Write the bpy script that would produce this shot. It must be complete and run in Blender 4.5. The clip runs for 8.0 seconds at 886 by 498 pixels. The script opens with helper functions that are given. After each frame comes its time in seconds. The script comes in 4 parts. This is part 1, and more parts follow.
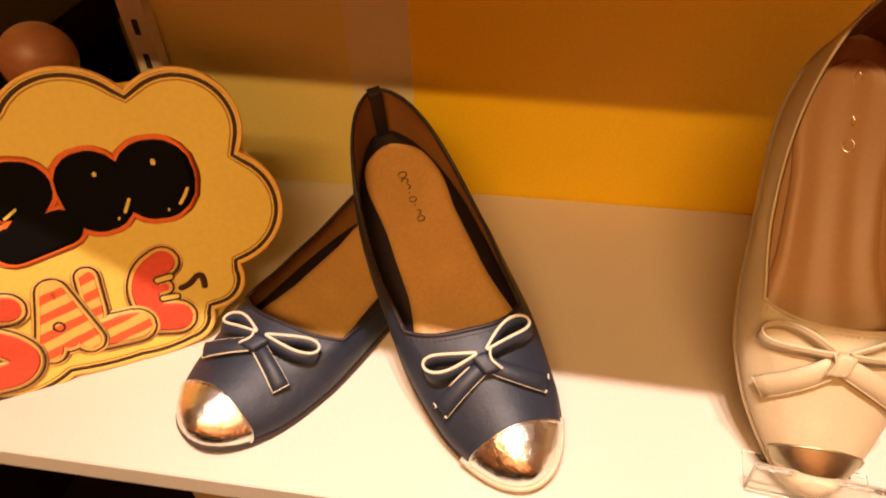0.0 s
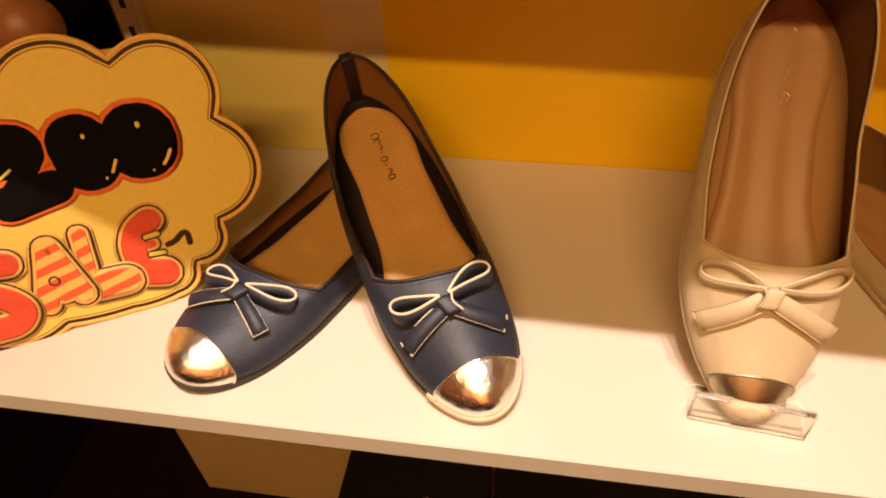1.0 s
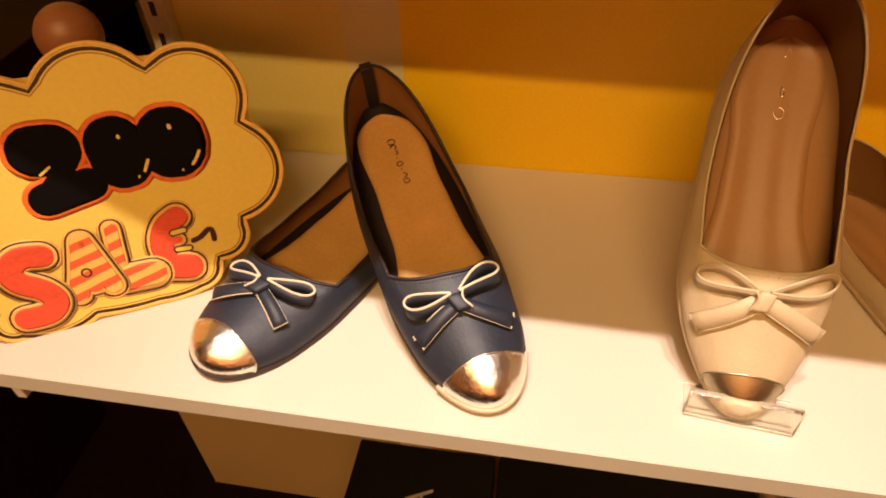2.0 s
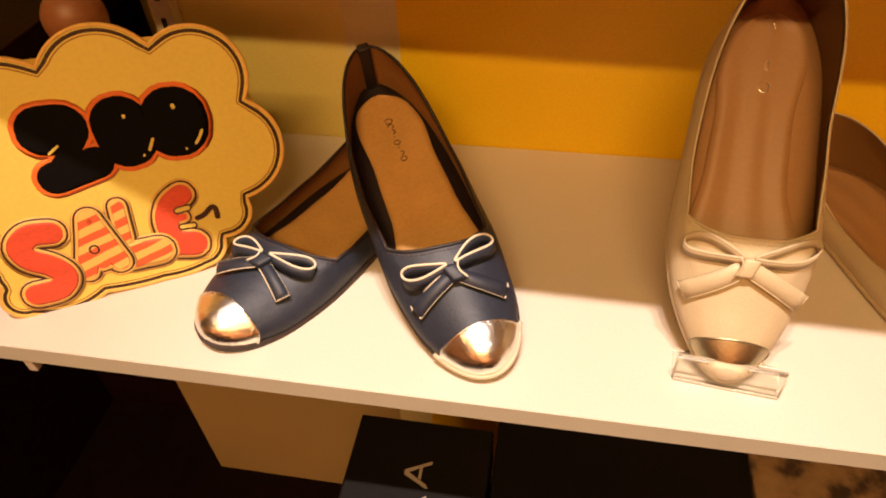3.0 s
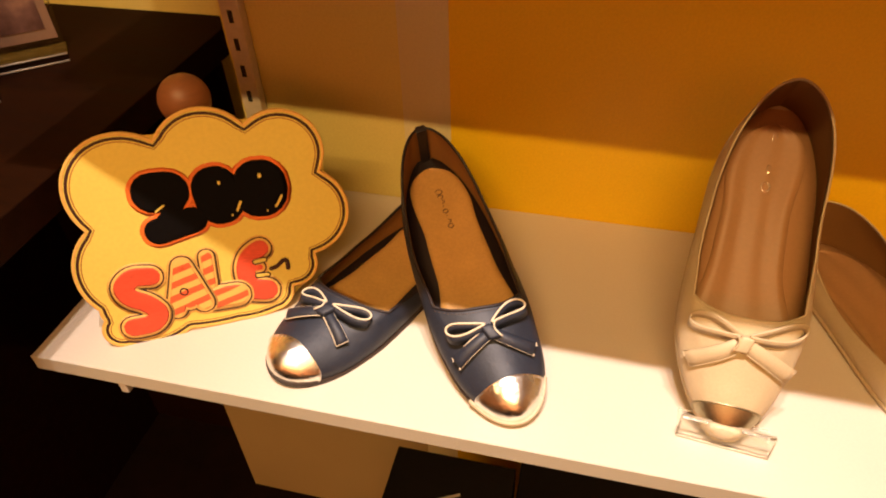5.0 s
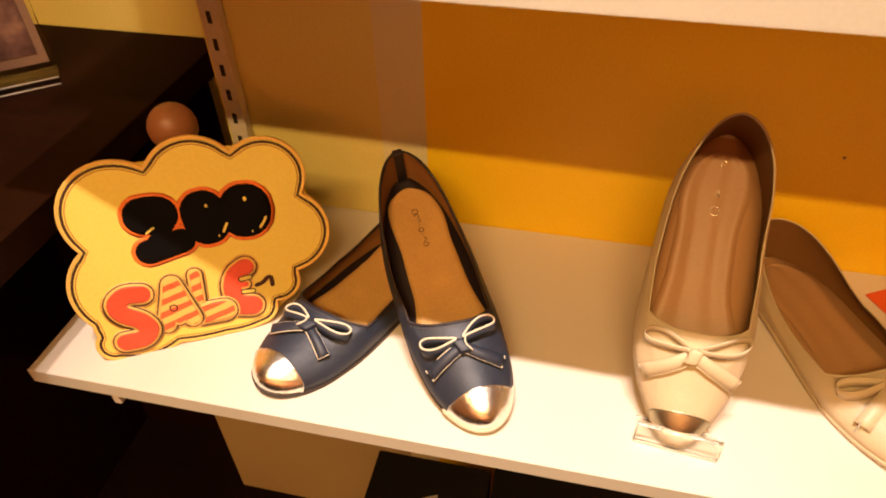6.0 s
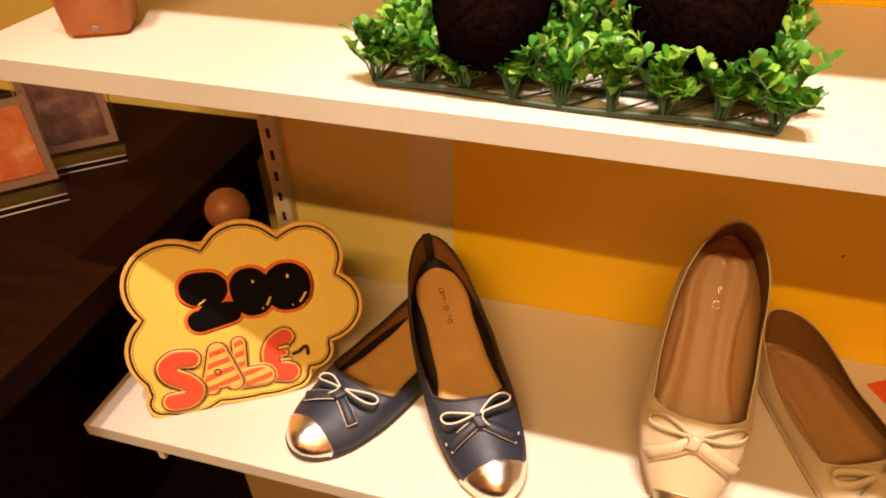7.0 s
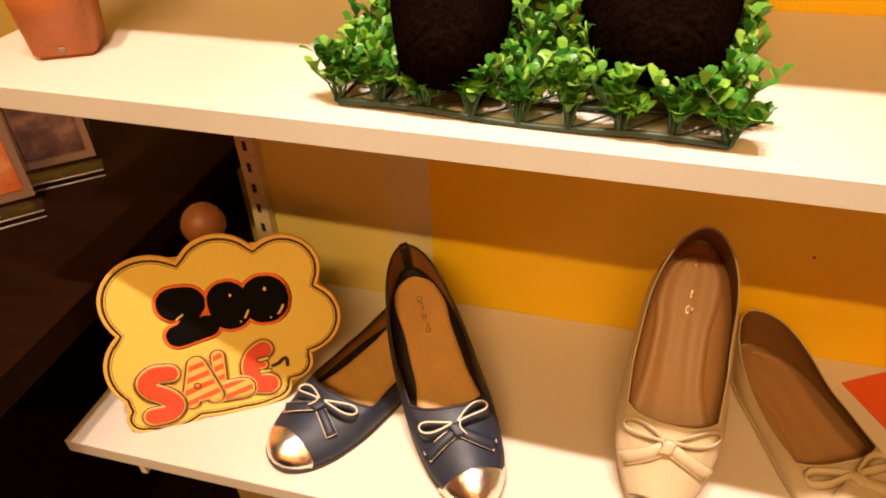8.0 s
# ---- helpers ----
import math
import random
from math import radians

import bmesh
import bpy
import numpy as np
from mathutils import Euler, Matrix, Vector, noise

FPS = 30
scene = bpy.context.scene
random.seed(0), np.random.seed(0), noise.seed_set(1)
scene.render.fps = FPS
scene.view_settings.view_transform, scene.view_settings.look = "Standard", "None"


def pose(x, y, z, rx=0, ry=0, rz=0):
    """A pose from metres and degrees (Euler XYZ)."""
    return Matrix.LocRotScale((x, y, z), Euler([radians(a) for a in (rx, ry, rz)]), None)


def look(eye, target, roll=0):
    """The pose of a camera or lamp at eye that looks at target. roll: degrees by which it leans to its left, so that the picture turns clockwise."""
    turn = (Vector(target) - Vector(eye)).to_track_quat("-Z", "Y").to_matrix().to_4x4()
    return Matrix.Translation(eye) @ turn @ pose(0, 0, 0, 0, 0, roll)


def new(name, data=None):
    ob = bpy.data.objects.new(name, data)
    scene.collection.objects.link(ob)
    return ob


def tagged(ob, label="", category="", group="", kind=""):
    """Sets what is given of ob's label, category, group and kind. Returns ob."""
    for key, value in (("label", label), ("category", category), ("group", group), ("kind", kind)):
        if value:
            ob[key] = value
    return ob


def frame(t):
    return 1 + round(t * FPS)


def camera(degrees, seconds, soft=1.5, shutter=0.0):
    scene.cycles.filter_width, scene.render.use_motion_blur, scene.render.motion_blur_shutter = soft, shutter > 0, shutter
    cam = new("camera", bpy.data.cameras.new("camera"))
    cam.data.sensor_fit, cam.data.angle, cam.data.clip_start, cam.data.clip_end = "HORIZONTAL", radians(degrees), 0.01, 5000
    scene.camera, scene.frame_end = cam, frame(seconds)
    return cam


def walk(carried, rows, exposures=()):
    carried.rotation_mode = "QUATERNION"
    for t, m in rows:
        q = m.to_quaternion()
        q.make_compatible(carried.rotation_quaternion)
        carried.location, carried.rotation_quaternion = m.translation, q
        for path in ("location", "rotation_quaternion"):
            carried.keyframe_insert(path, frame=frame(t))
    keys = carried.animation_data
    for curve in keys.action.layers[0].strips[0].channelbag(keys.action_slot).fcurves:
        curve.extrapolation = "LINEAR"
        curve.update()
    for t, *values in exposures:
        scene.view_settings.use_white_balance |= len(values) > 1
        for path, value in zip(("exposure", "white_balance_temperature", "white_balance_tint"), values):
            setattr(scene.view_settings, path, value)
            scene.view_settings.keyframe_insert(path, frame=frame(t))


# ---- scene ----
cam = camera(67.38, 8.0, soft=1.9, shutter=0.5)
PATH = [
    (0, (0.0973, 0.0214, 1.0317), (-0.1723, 1.4748, -0.3155), -2.11),
    (0.5, (0.1066, 0.0094, 1.0324), (-0.1839, 1.4263, -0.3489), -2.52),
    (1, (0.1239, -0.0078, 1.0355), (-0.1487, 1.4113, -0.3471), -3.15),
    (2.3, (0.1225, -0.0351, 1.0506), (-0.1663, 1.3975, -0.3147), -2.14),
    (2.5, (0.1244, -0.0407, 1.0502), (-0.183, 1.3775, -0.3261), -2.99),
    (3, (0.13, -0.0462, 1.0484), (-0.1623, 1.3715, -0.3317), -2.93),
    (3.5, (0.1207, -0.0537, 1.0491), (-0.1696, 1.3635, -0.3319), -1.97),
    (4, (0.1165, -0.0596, 1.0567), (-0.2019, 1.3542, -0.3216), -1.30),
    (4.4, (0.1175, -0.0741, 1.0786), (-0.2359, 1.371, -0.2581), -0.57),
    (4.5, (0.1184, -0.0753, 1.0809), (-0.2393, 1.3751, -0.2488), -0.73),
    (4.7, (0.1226, -0.079, 1.0969), (-0.259, 1.3726, -0.225), -1.88),
    (5.8, (0.1409, -0.0892, 1.1419), (-0.2422, 1.3696, -0.1715), -2.15),
    (6, (0.1438, -0.0936, 1.1531), (-0.2043, 1.3617, -0.1739), -1.44),
    (6.5, (0.1444, -0.1088, 1.196), (-0.268, 1.3708, -0.0848), -1.00),
    (7, (0.1511, -0.1125, 1.2113), (-0.293, 1.4095, -0.0079), -1.25),
    (7.5, (0.1573, -0.104, 1.2153), (-0.2625, 1.4224, -0.007), -1.28),
    (8, (0.1672, -0.1053, 1.2214), (-0.2595, 1.419, -0.0011), -2.08),
]
walk(cam, [(t, look(eye, target, roll)) for t, eye, target, roll in PATH],
     exposures=((0, -0.15, 6600, 17), (1.0, -0.28, 6500, 12), (2.5, -0.2, 6500, 12), (4.5, -0.15, 6500, 12), (6.0, 0.1, 6450, 11), (6.5, 0.08, 6450, 11), (7.0, -0.04, 6450, 11), (8, -0.07, 6500, 11)))

# ---- plan, in metres ----
WALL = 0.45                      # face of the back panel
FLOOR = -0.008
S1, S2, S3 = 0.70, 1.049, 1.398  # tops of the three shelves
FRONT1, FRONT2 = 0.179, 0.2095    # front edges
THICK = 0.0155
LEFT = -0.294

# ---- light ----
world = bpy.data.worlds.new("world")
scene.world = world
world.use_nodes = True
wbg = world.node_tree.nodes["Background"]
wbg.inputs["Color"].default_value = (1.0, 0.60, 0.30, 1)
wbg.inputs["Strength"].default_value = 0.05


def spot(name, eye, target, power, color, size, angle):
    data = bpy.data.lights.new(name, "SPOT")
    data.energy, data.color, data.shadow_soft_size = power, color, size
    data.spot_size, data.spot_blend = radians(angle), 0.6
    ob = new(name, data)
    ob.matrix_world = look(eye, target)
    return ob


def strip(name, eye, target, power, color, width, depth):
    data = bpy.data.lights.new(name, "AREA")
    data.energy, data.color, data.shape, data.size, data.size_y = power, color, "RECTANGLE", width, depth
    new(name, data).matrix_world = look(eye, target)


# a row of three steep ceiling spots just in front of the shelves, a strip of lamps over the aisle, and an added orange
# fill
WARM, WHITER, EMBER = (1.0, 0.61, 0.235), (1.0, 0.79, 0.68), (1.0, 0.29, 0.08)
for x in (-0.08, 0.14, 0.36):
    spot("ceiling_spot", (x, -0.163, 2.80), (x, 0.22, 0.85), 112, WHITER, 0.022, 30)
strip("aisle_strip", (0.05, -1.54, 2.81), (0.08, 0.40, 0.78), 52, WARM, 1.5, 0.04)
# unseen fill lamp, added to redden and brighten the wall under the shelves
strip("orange_fill", (0.2, -4.7, 2.75), (0.1, 0.45, 0.9), 76, EMBER, 4.6, 1.1)


# ---- materials ----
def nodes_of(name):
    m = bpy.data.materials.new(name)
    m.use_nodes = True
    return m, m.node_tree.nodes, m.node_tree.links, m.node_tree.nodes["Principled BSDF"]


def surface(name, color, rough=0.5, metal=0.0, grain=300.0, vary=0.12, bump=0.15, blotch=12.0, sheen=0.0, spec=0.5, coat=0.0, dist=0.0006, stretch=(1, 1, 1), crease=0.0):
    """A surface with fine grain, larger blotches and relief, in object coordinates."""
    m, n, l, b = nodes_of(name)
    tc = n.new("ShaderNodeTexCoord")
    mp = n.new("ShaderNodeMapping")
    mp.inputs["Scale"].default_value = stretch
    l.new(tc.outputs["Object"], mp.inputs["Vector"])
    fine, big = n.new("ShaderNodeTexNoise"), n.new("ShaderNodeTexNoise")
    fine.inputs["Scale"].default_value, fine.inputs["Detail"].default_value = grain, 4
    big.inputs["Scale"].default_value, big.inputs["Detail"].default_value = blotch, 3
    l.new(mp.outputs["Vector"], fine.inputs["Vector"])
    l.new(mp.outputs["Vector"], big.inputs["Vector"])
    mix = n.new("ShaderNodeMix")
    mix.data_type = "FLOAT"
    mix.inputs["Factor"].default_value = 0.5
    l.new(fine.outputs["Fac"], mix.inputs["A"])
    l.new(big.outputs["Fac"], mix.inputs["B"])
    ramp = n.new("ShaderNodeValToRGB")
    lo = [max(0.0, c * (1 - vary * 1.6)) for c in color]
    hi = [min(1.0, c * (1 + vary)) for c in color]
    ramp.color_ramp.elements[0].position, ramp.color_ramp.elements[1].position = 0.3, 0.7
    ramp.color_ramp.elements[0].color, ramp.color_ramp.elements[1].color = (*lo, 1), (*hi, 1)
    l.new(mix.outputs["Result"], ramp.inputs["Fac"])
    l.new(ramp.outputs["Color"], b.inputs["Base Color"])
    rr = n.new("ShaderNodeMapRange")
    rr.inputs["To Min"].default_value, rr.inputs["To Max"].default_value = max(0.02, rough - 0.08), min(1.0, rough + 0.1)
    l.new(big.outputs["Fac"], rr.inputs["Value"])
    l.new(rr.outputs["Result"], b.inputs["Roughness"])
    bp = n.new("ShaderNodeBump")
    bp.inputs["Strength"].default_value, bp.inputs["Distance"].default_value = bump, dist
    hgt = n.new("ShaderNodeMath")
    hgt.operation = "MULTIPLY_ADD"
    hgt.inputs[1].default_value = crease
    l.new(big.outputs["Fac"], hgt.inputs[0])
    l.new(fine.outputs["Fac"], hgt.inputs[2])
    l.new(hgt.outputs["Value"], bp.inputs["Height"])
    l.new(bp.outputs["Normal"], b.inputs["Normal"])
    b.inputs["Metallic"].default_value = metal
    b.inputs["Specular IOR Level"].default_value = spec
    b.inputs["Coat Weight"].default_value = coat
    b.inputs["Sheen Weight"].default_value = sheen
    return m


def acrylic(name, color=(0.88, 0.86, 0.80), rough=0.11):
    m, n, l, b = nodes_of(name)
    b.inputs["Base Color"].default_value = (*color, 1)
    b.inputs["Transmission Weight"].default_value = 1.0
    b.inputs["Roughness"].default_value = rough
    b.inputs["IOR"].default_value = 1.46
    tex, bp = n.new("ShaderNodeTexNoise"), n.new("ShaderNodeBump")
    tex.inputs["Scale"].default_value = 60
    bp.inputs["Strength"].default_value, bp.inputs["Distance"].default_value = 0.05, 0.0005
    l.new(tex.outputs["Fac"], bp.inputs["Height"])
    l.new(bp.outputs["Normal"], b.inputs["Normal"])
    return m


def striped(name, one, two, scale, turn=0.0, sharp=0.06):
    """Hand-drawn marker stripes."""
    m, n, l, b = nodes_of(name)
    tc, mp, wv, rp = n.new("ShaderNodeTexCoord"), n.new("ShaderNodeMapping"), n.new("ShaderNodeTexWave"), n.new("ShaderNodeValToRGB")
    mp.inputs["Rotation"].default_value = (0, 0, radians(turn))
    wv.bands_direction = "Y"
    wv.inputs["Scale"].default_value, wv.inputs["Distortion"].default_value, wv.inputs["Detail"].default_value = scale, 1.2, 2
    rp.color_ramp.elements[0].position, rp.color_ramp.elements[1].position = 0.5 - sharp, 0.5 + sharp
    rp.color_ramp.elements[0].color, rp.color_ramp.elements[1].color = (*one, 1), (*two, 1)
    l.new(tc.outputs["Object"], mp.inputs["Vector"])
    l.new(mp.outputs["Vector"], wv.inputs["Vector"])
    l.new(wv.outputs["Fac"], rp.inputs["Fac"])
    l.new(rp.outputs["Color"], b.inputs["Base Color"])
    b.inputs["Roughness"].default_value = 0.6
    return m


M_SHELF = surface("white_laminate", (0.67, 0.605, 0.515), 0.42, grain=500, vary=0.03, bump=0.06, blotch=5)
M_EDGE = surface("laminate_edge", (0.68, 0.67, 0.59), 0.45, grain=500, vary=0.04, bump=0.06)
M_YELLOW = surface("yellow_paint", (0.93, 0.60, 0.002), 0.5, grain=420, vary=0.06, bump=0.12, blotch=4)
M_PALE = surface("pale_yellow_paint", (0.78, 0.66, 0.20), 0.55, grain=420, vary=0.06, bump=0.12, blotch=4)
M_STRIP = surface("grey_beige_paint", (0.75, 0.67, 0.36), 0.55, grain=420, vary=0.05, bump=0.12, blotch=4)
# beige with the shade below the bottom shelf put into its colour
M_LOWERSHADE = surface("shade_darkened_beige", (0.46, 0.34, 0.155), 0.6, grain=420, vary=0.08, bump=0.12, blotch=6)
M_UPRIGHT = surface("enamelled_steel", (0.62, 0.55, 0.42), 0.4, grain=200, vary=0.08, bump=0.05)
M_SLOT = surface("slot_shadow", (0.02, 0.017, 0.013), 0.8)
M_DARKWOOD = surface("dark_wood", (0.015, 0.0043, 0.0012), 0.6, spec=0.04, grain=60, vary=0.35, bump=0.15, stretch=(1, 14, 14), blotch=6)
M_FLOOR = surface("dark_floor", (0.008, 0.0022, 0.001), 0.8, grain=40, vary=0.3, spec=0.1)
M_ROOM = surface("shop_wall", (0.72, 0.55, 0.34), 0.7, grain=40, vary=0.1)
M_NAVY = surface("navy_leather", (0.019, 0.025, 0.042), 0.50, grain=700, vary=0.18, bump=0.28, blotch=55, crease=4.0)
M_NAVYDARK = surface("dark_navy_binding", (0.016, 0.010, 0.012), 0.5, grain=500, vary=0.1)
M_CREAM = surface("cream_edge", (0.72, 0.64, 0.48), 0.5, grain=500, vary=0.08)
M_TAN = surface("tan_lining", (0.30, 0.145, 0.04), 0.5, grain=500, vary=0.1, bump=0.12, blotch=20)
M_INSOLE = surface("tan_insole", (0.56, 0.315, 0.09), 0.45, grain=450, vary=0.10, bump=0.2, blotch=38, crease=3.0)
M_GOLD = surface("crinkled_gold_leather", (0.90, 0.89, 0.82), 0.24, metal=1.0, grain=420, vary=0.08, bump=0.5, blotch=90, dist=0.0008, crease=1.5)
M_BRONZE = surface("dull_gold_leather", (0.46, 0.41, 0.27), 0.36, metal=1.0, grain=420, vary=0.08, bump=0.25, blotch=60, dist=0.0006)
M_SOLE = surface("dark_rubber_sole", (0.035, 0.022, 0.016), 0.6, grain=300, vary=0.2)
M_BEIGE = surface("beige_leather", (0.535, 0.435, 0.27), 0.45, grain=700, vary=0.06, bump=0.2, blotch=45, crease=4.0)
# lining colour darkened to include the shade inside the beige flats
M_BEIGELINSHADE = surface("shaded_beige_lining", (0.20, 0.10, 0.028), 0.45, spec=0.3, grain=400, vary=0.06, bump=0.1, blotch=15)
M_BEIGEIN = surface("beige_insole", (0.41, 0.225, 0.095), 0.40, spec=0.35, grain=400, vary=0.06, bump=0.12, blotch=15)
M_THREAD = surface("brown_thread", (0.10, 0.06, 0.035), 0.7)
M_PALETHREAD = surface("beige_thread", (0.50, 0.37, 0.21), 0.7)
M_PRINT = surface("dark_print", (0.07, 0.035, 0.02), 0.6)
M_SILVER = surface("silver_print", (0.9, 0.85, 0.75), 0.25, metal=1.0)
M_ACRYLIC = acrylic("clear_acrylic")
M_HAZY = acrylic("hazy_acrylic", (0.80, 0.79, 0.72), 0.16)
# opaque grey for the painted glints on the stands' clear edges
M_GREYGLINT = surface("acrylic_edge_glint", (0.52, 0.47, 0.37), 0.3, grain=200, vary=0.2)
M_CLEAR = acrylic("polished_acrylic", (0.95, 0.95, 0.93), 0.02)
# opaque pale colour for the painted glints on the picture blocks
M_PALEGLINT = surface("pale_edge_glint", (0.42, 0.38, 0.32), 0.3, grain=200, vary=0.1)


# ---- building helpers ----
def link_bm(name, bm, material, smooth=True):
    me = bpy.data.meshes.new(name)
    bmesh.ops.recalc_face_normals(bm, faces=bm.faces[:])
    bm.to_mesh(me)
    bm.free()
    mats = material if isinstance(material, (list, tuple)) else [material]
    for m in mats:
        me.materials.append(m)
    if smooth:
        for p in me.polygons:
            p.use_smooth = True
    return me


def part(name, bm, material, parent, label="", smooth=True):
    ob = new(name, link_bm(name, bm, material, smooth))
    ob.parent = parent
    if label:
        tagged(ob, label)
    return ob


def clear_part(name, bm, parent, label="", material=None):
    """A clear acrylic part, which lets the light through."""
    ob = part(name, bm, material or M_ACRYLIC, parent, label, False)
    ob.visible_shadow = False
    return ob


def thing(name, bm, material, label, category, group="", kind="", smooth=False):
    return tagged(new(name, link_bm(name, bm, material, smooth)), label, category, group, kind)


def empty(name, m, label, category, group="", kind=""):
    ob = new(name)
    ob.empty_display_size = 0.02
    ob.matrix_world = m
    return tagged(ob, label, category, group, kind)


def box(bm, x0, x1, y0, y1, z0, z1, bevel=0.0, seg=2):
    g = bmesh.ops.create_cube(bm, size=1.0)["verts"]
    for v in g:
        v.co = Vector((x0 + (v.co.x + 0.5) * (x1 - x0), y0 + (v.co.y + 0.5) * (y1 - y0), z0 + (v.co.z + 0.5) * (z1 - z0)))
    if bevel:
        es = list({e for v in g for e in v.link_edges})
        bmesh.ops.bevel(bm, geom=es, offset=bevel, segments=seg, affect="EDGES", profile=0.5)
    return bm


def tube(bm, pts, r, sides=6, flat=1.0, closed=False):
    """A round tube along points; flat squeezes it along z."""
    pts = [Vector(p) for p in pts]
    rings = []
    n = len(pts)
    for i, p in enumerate(pts):
        a = pts[(i - 1) % n] if closed or i else p
        b = pts[(i + 1) % n] if closed or i < n - 1 else p
        d = (b - a)
        d = d.normalized() if d.length > 1e-9 else Vector((0, 1, 0))
        side = d.cross(Vector((0, 0, 1)))
        side = side.normalized() if side.length > 1e-5 else Vector((1, 0, 0))
        up = side.cross(d)
        rr = r(i / max(1, n - 1)) if callable(r) else r
        rings.append([bm.verts.new(p + (side * math.cos(k) + up * math.sin(k) * flat) * rr) for k in [2 * math.pi * j / sides for j in range(sides)]])
    for i in range(n if closed else n - 1):
        A, B = rings[i], rings[(i + 1) % n]
        for j in range(sides):
            bm.faces.new((A[j], A[(j + 1) % sides], B[(j + 1) % sides], B[j]))
    if not closed:
        bm.faces.new(rings[0])
        bm.faces.new(rings[-1])
    return bm


def smoothstep(a, b, x):
    k = min(1.0, max(0.0, (x - a) / (b - a)))
    return k * k * (3 - 2 * k)


# ---- the setting ----
def setting():
    bm = box(bmesh.new(), -3, 3, -6, 0.6, FLOOR - 0.05, FLOOR)
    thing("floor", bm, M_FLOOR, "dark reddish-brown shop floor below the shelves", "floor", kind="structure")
    wall = empty("wall_north", pose(0, 0, 0), "painted back panel in yellow, grey-beige and pale yellow", "wall", kind="structure")
    part("panel", box(bmesh.new(), 0.0, 3, WALL, WALL + 0.09, FLOOR, 2.9), M_YELLOW, wall, "saturated yellow painted panel", False)
    # lower panel: shelf shade is carried by the darker colour
    part("panel", box(bmesh.new(), -0.385, -0.0465, WALL, WALL + 0.02, FLOOR, S1 - 0.0305), M_LOWERSHADE, wall, "lower wall panel, its beige darkened for the shade under the shelf", False)
    part("panel", box(bmesh.new(), -0.046, 0.0, WALL, WALL + 0.09, FLOOR, 2.9), M_STRIP, wall, "grey-beige painted strip", False)
    part("panel", box(bmesh.new(), -0.215, -0.046, WALL, WALL + 0.09, S1 - 0.03, 2.9), M_PALE, wall, "pale yellow painted panel", False)
    thing("wall_west", box(bmesh.new(), -3, -0.215, 0.562, 0.60, FLOOR, 2.9), M_PALE, "pale yellow wall behind the dark side shelf", "wall", kind="structure")
    for nm, b in (("wall_south", (-3, 3, -6.05, -6.0, FLOOR, 2.9)), ("wall_left", (-3.05, -3, -6, 0.6, FLOOR, 2.9)), ("wall_right", (3, 3.05, -6, 0.6, FLOOR, 2.9))):
        thing(nm, box(bmesh.new(), *b), M_ROOM, "warm beige painted shop wall", "wall", kind="structure")
    thing("ceiling", box(bmesh.new(), -3.05, 3.05, -6.05, 0.65, 2.9, 2.95), M_SHELF, "plain white shop ceiling", "ceiling", kind="structure")


def shelf(z, front, left, label, skew=0.0):
    def skewed(bm):
        for v in bm.verts:
            if v.co.y < 0.05:
                v.co.y += skew * (v.co.x + left)
        return bm
    sh = empty("shelf", pose(left, front, z), label, "shelf", "white wall shelves")
    w, d = 1.3 - left, WALL - 0.001 - front
    part("board", skewed(box(bmesh.new(), 0, w, 0.0008, d, -THICK, 0, 0.0005, 1)), M_SHELF, sh, smooth=False)
    part("edge_band", skewed(box(bmesh.new(), -0.0004, w, 0, 0.0007, -THICK - 0.0002, 0.0001, 0.0002, 1)), M_EDGE, sh, "slightly greyer laminate edge band", False)


setting()
shelf(S1, FRONT1, LEFT, "white laminate wall shelf holding shoes and a sale sign")
shelf(S2, FRONT2, -0.288, "white laminate wall shelf holding a leafy mat and a pot", -0.0275)
shelf(S3, FRONT2 + 0.017, -0.288, "white laminate wall shelf above the others, empty", -0.033)


# ---- ballet flats: toe tip at the origin, heel along +y, sole down ----
LEN = 0.242


# the form of the last: toe width and roundness, ball, waist, heel, bend, throat place and slant, instep, heel rise, side height
FORM_PLAIN = dict(toe=0.0272, tip=0.115, ball=0.0096, waist=0.0065, seat=0.64, bend=0.006, throat=0.362, slant=0.0, instep=0.025, rise=0.020, side=0.84)
FORM_NAVY = dict(toe=0.0316, tip=0.193, ball=0.0086, waist=0.0015, seat=0.543, bend=0.0027, throat=0.328, slant=0.0182, instep=0.010, rise=0.0246, side=0.761)
FORM_NUDE = dict(toe=0.0275, tip=0.211, ball=0.0146, waist=0.0046, seat=0.653, bend=-0.0013, throat=0.3484, slant=0.0, instep=0.0128, rise=0.0417, side=0.83)
FORM = dict(FORM_PLAIN)


def half_width(v):
    v = min(1.0, max(0.0, v))
    toe = FORM["toe"] * math.sqrt(1 - (1 - min(1, v / FORM["tip"])) ** 2) + FORM["ball"] * smoothstep(0.03, 0.34, v)
    mid = toe - FORM["waist"] * smoothstep(0.36, 0.72, v)
    end = max(0.0, 1 - max(0.0, (v - FORM["seat"]) / (1 - FORM["seat"])) ** 2.2) ** 0.55
    return mid * end


def bend(v):
    return FORM["bend"] * math.sin(math.pi * v)


def base_z(v):
    return 0.004 + 0.005 * (max(0.0, 0.22 - v) / 0.22) ** 2


def crown(v):
    return 0.005 + 0.018 * math.sqrt(1 - (1 - min(1, v / 0.13)) ** 2) + FORM["instep"] * smoothstep(0.05, 0.42, v)


def top_line(v):
    low = crown(v) * FORM["side"]
    return low - 0.004 * smoothstep(0.36, 0.52, v) + FORM["rise"] * smoothstep(0.60, 1.0, v)


def top_ratio(v):
    return 0.62 + 0.24 * smoothstep(0.22, 0.37, v) + 0.08 * smoothstep(0.38, 0.58, v)


QO = 0.46


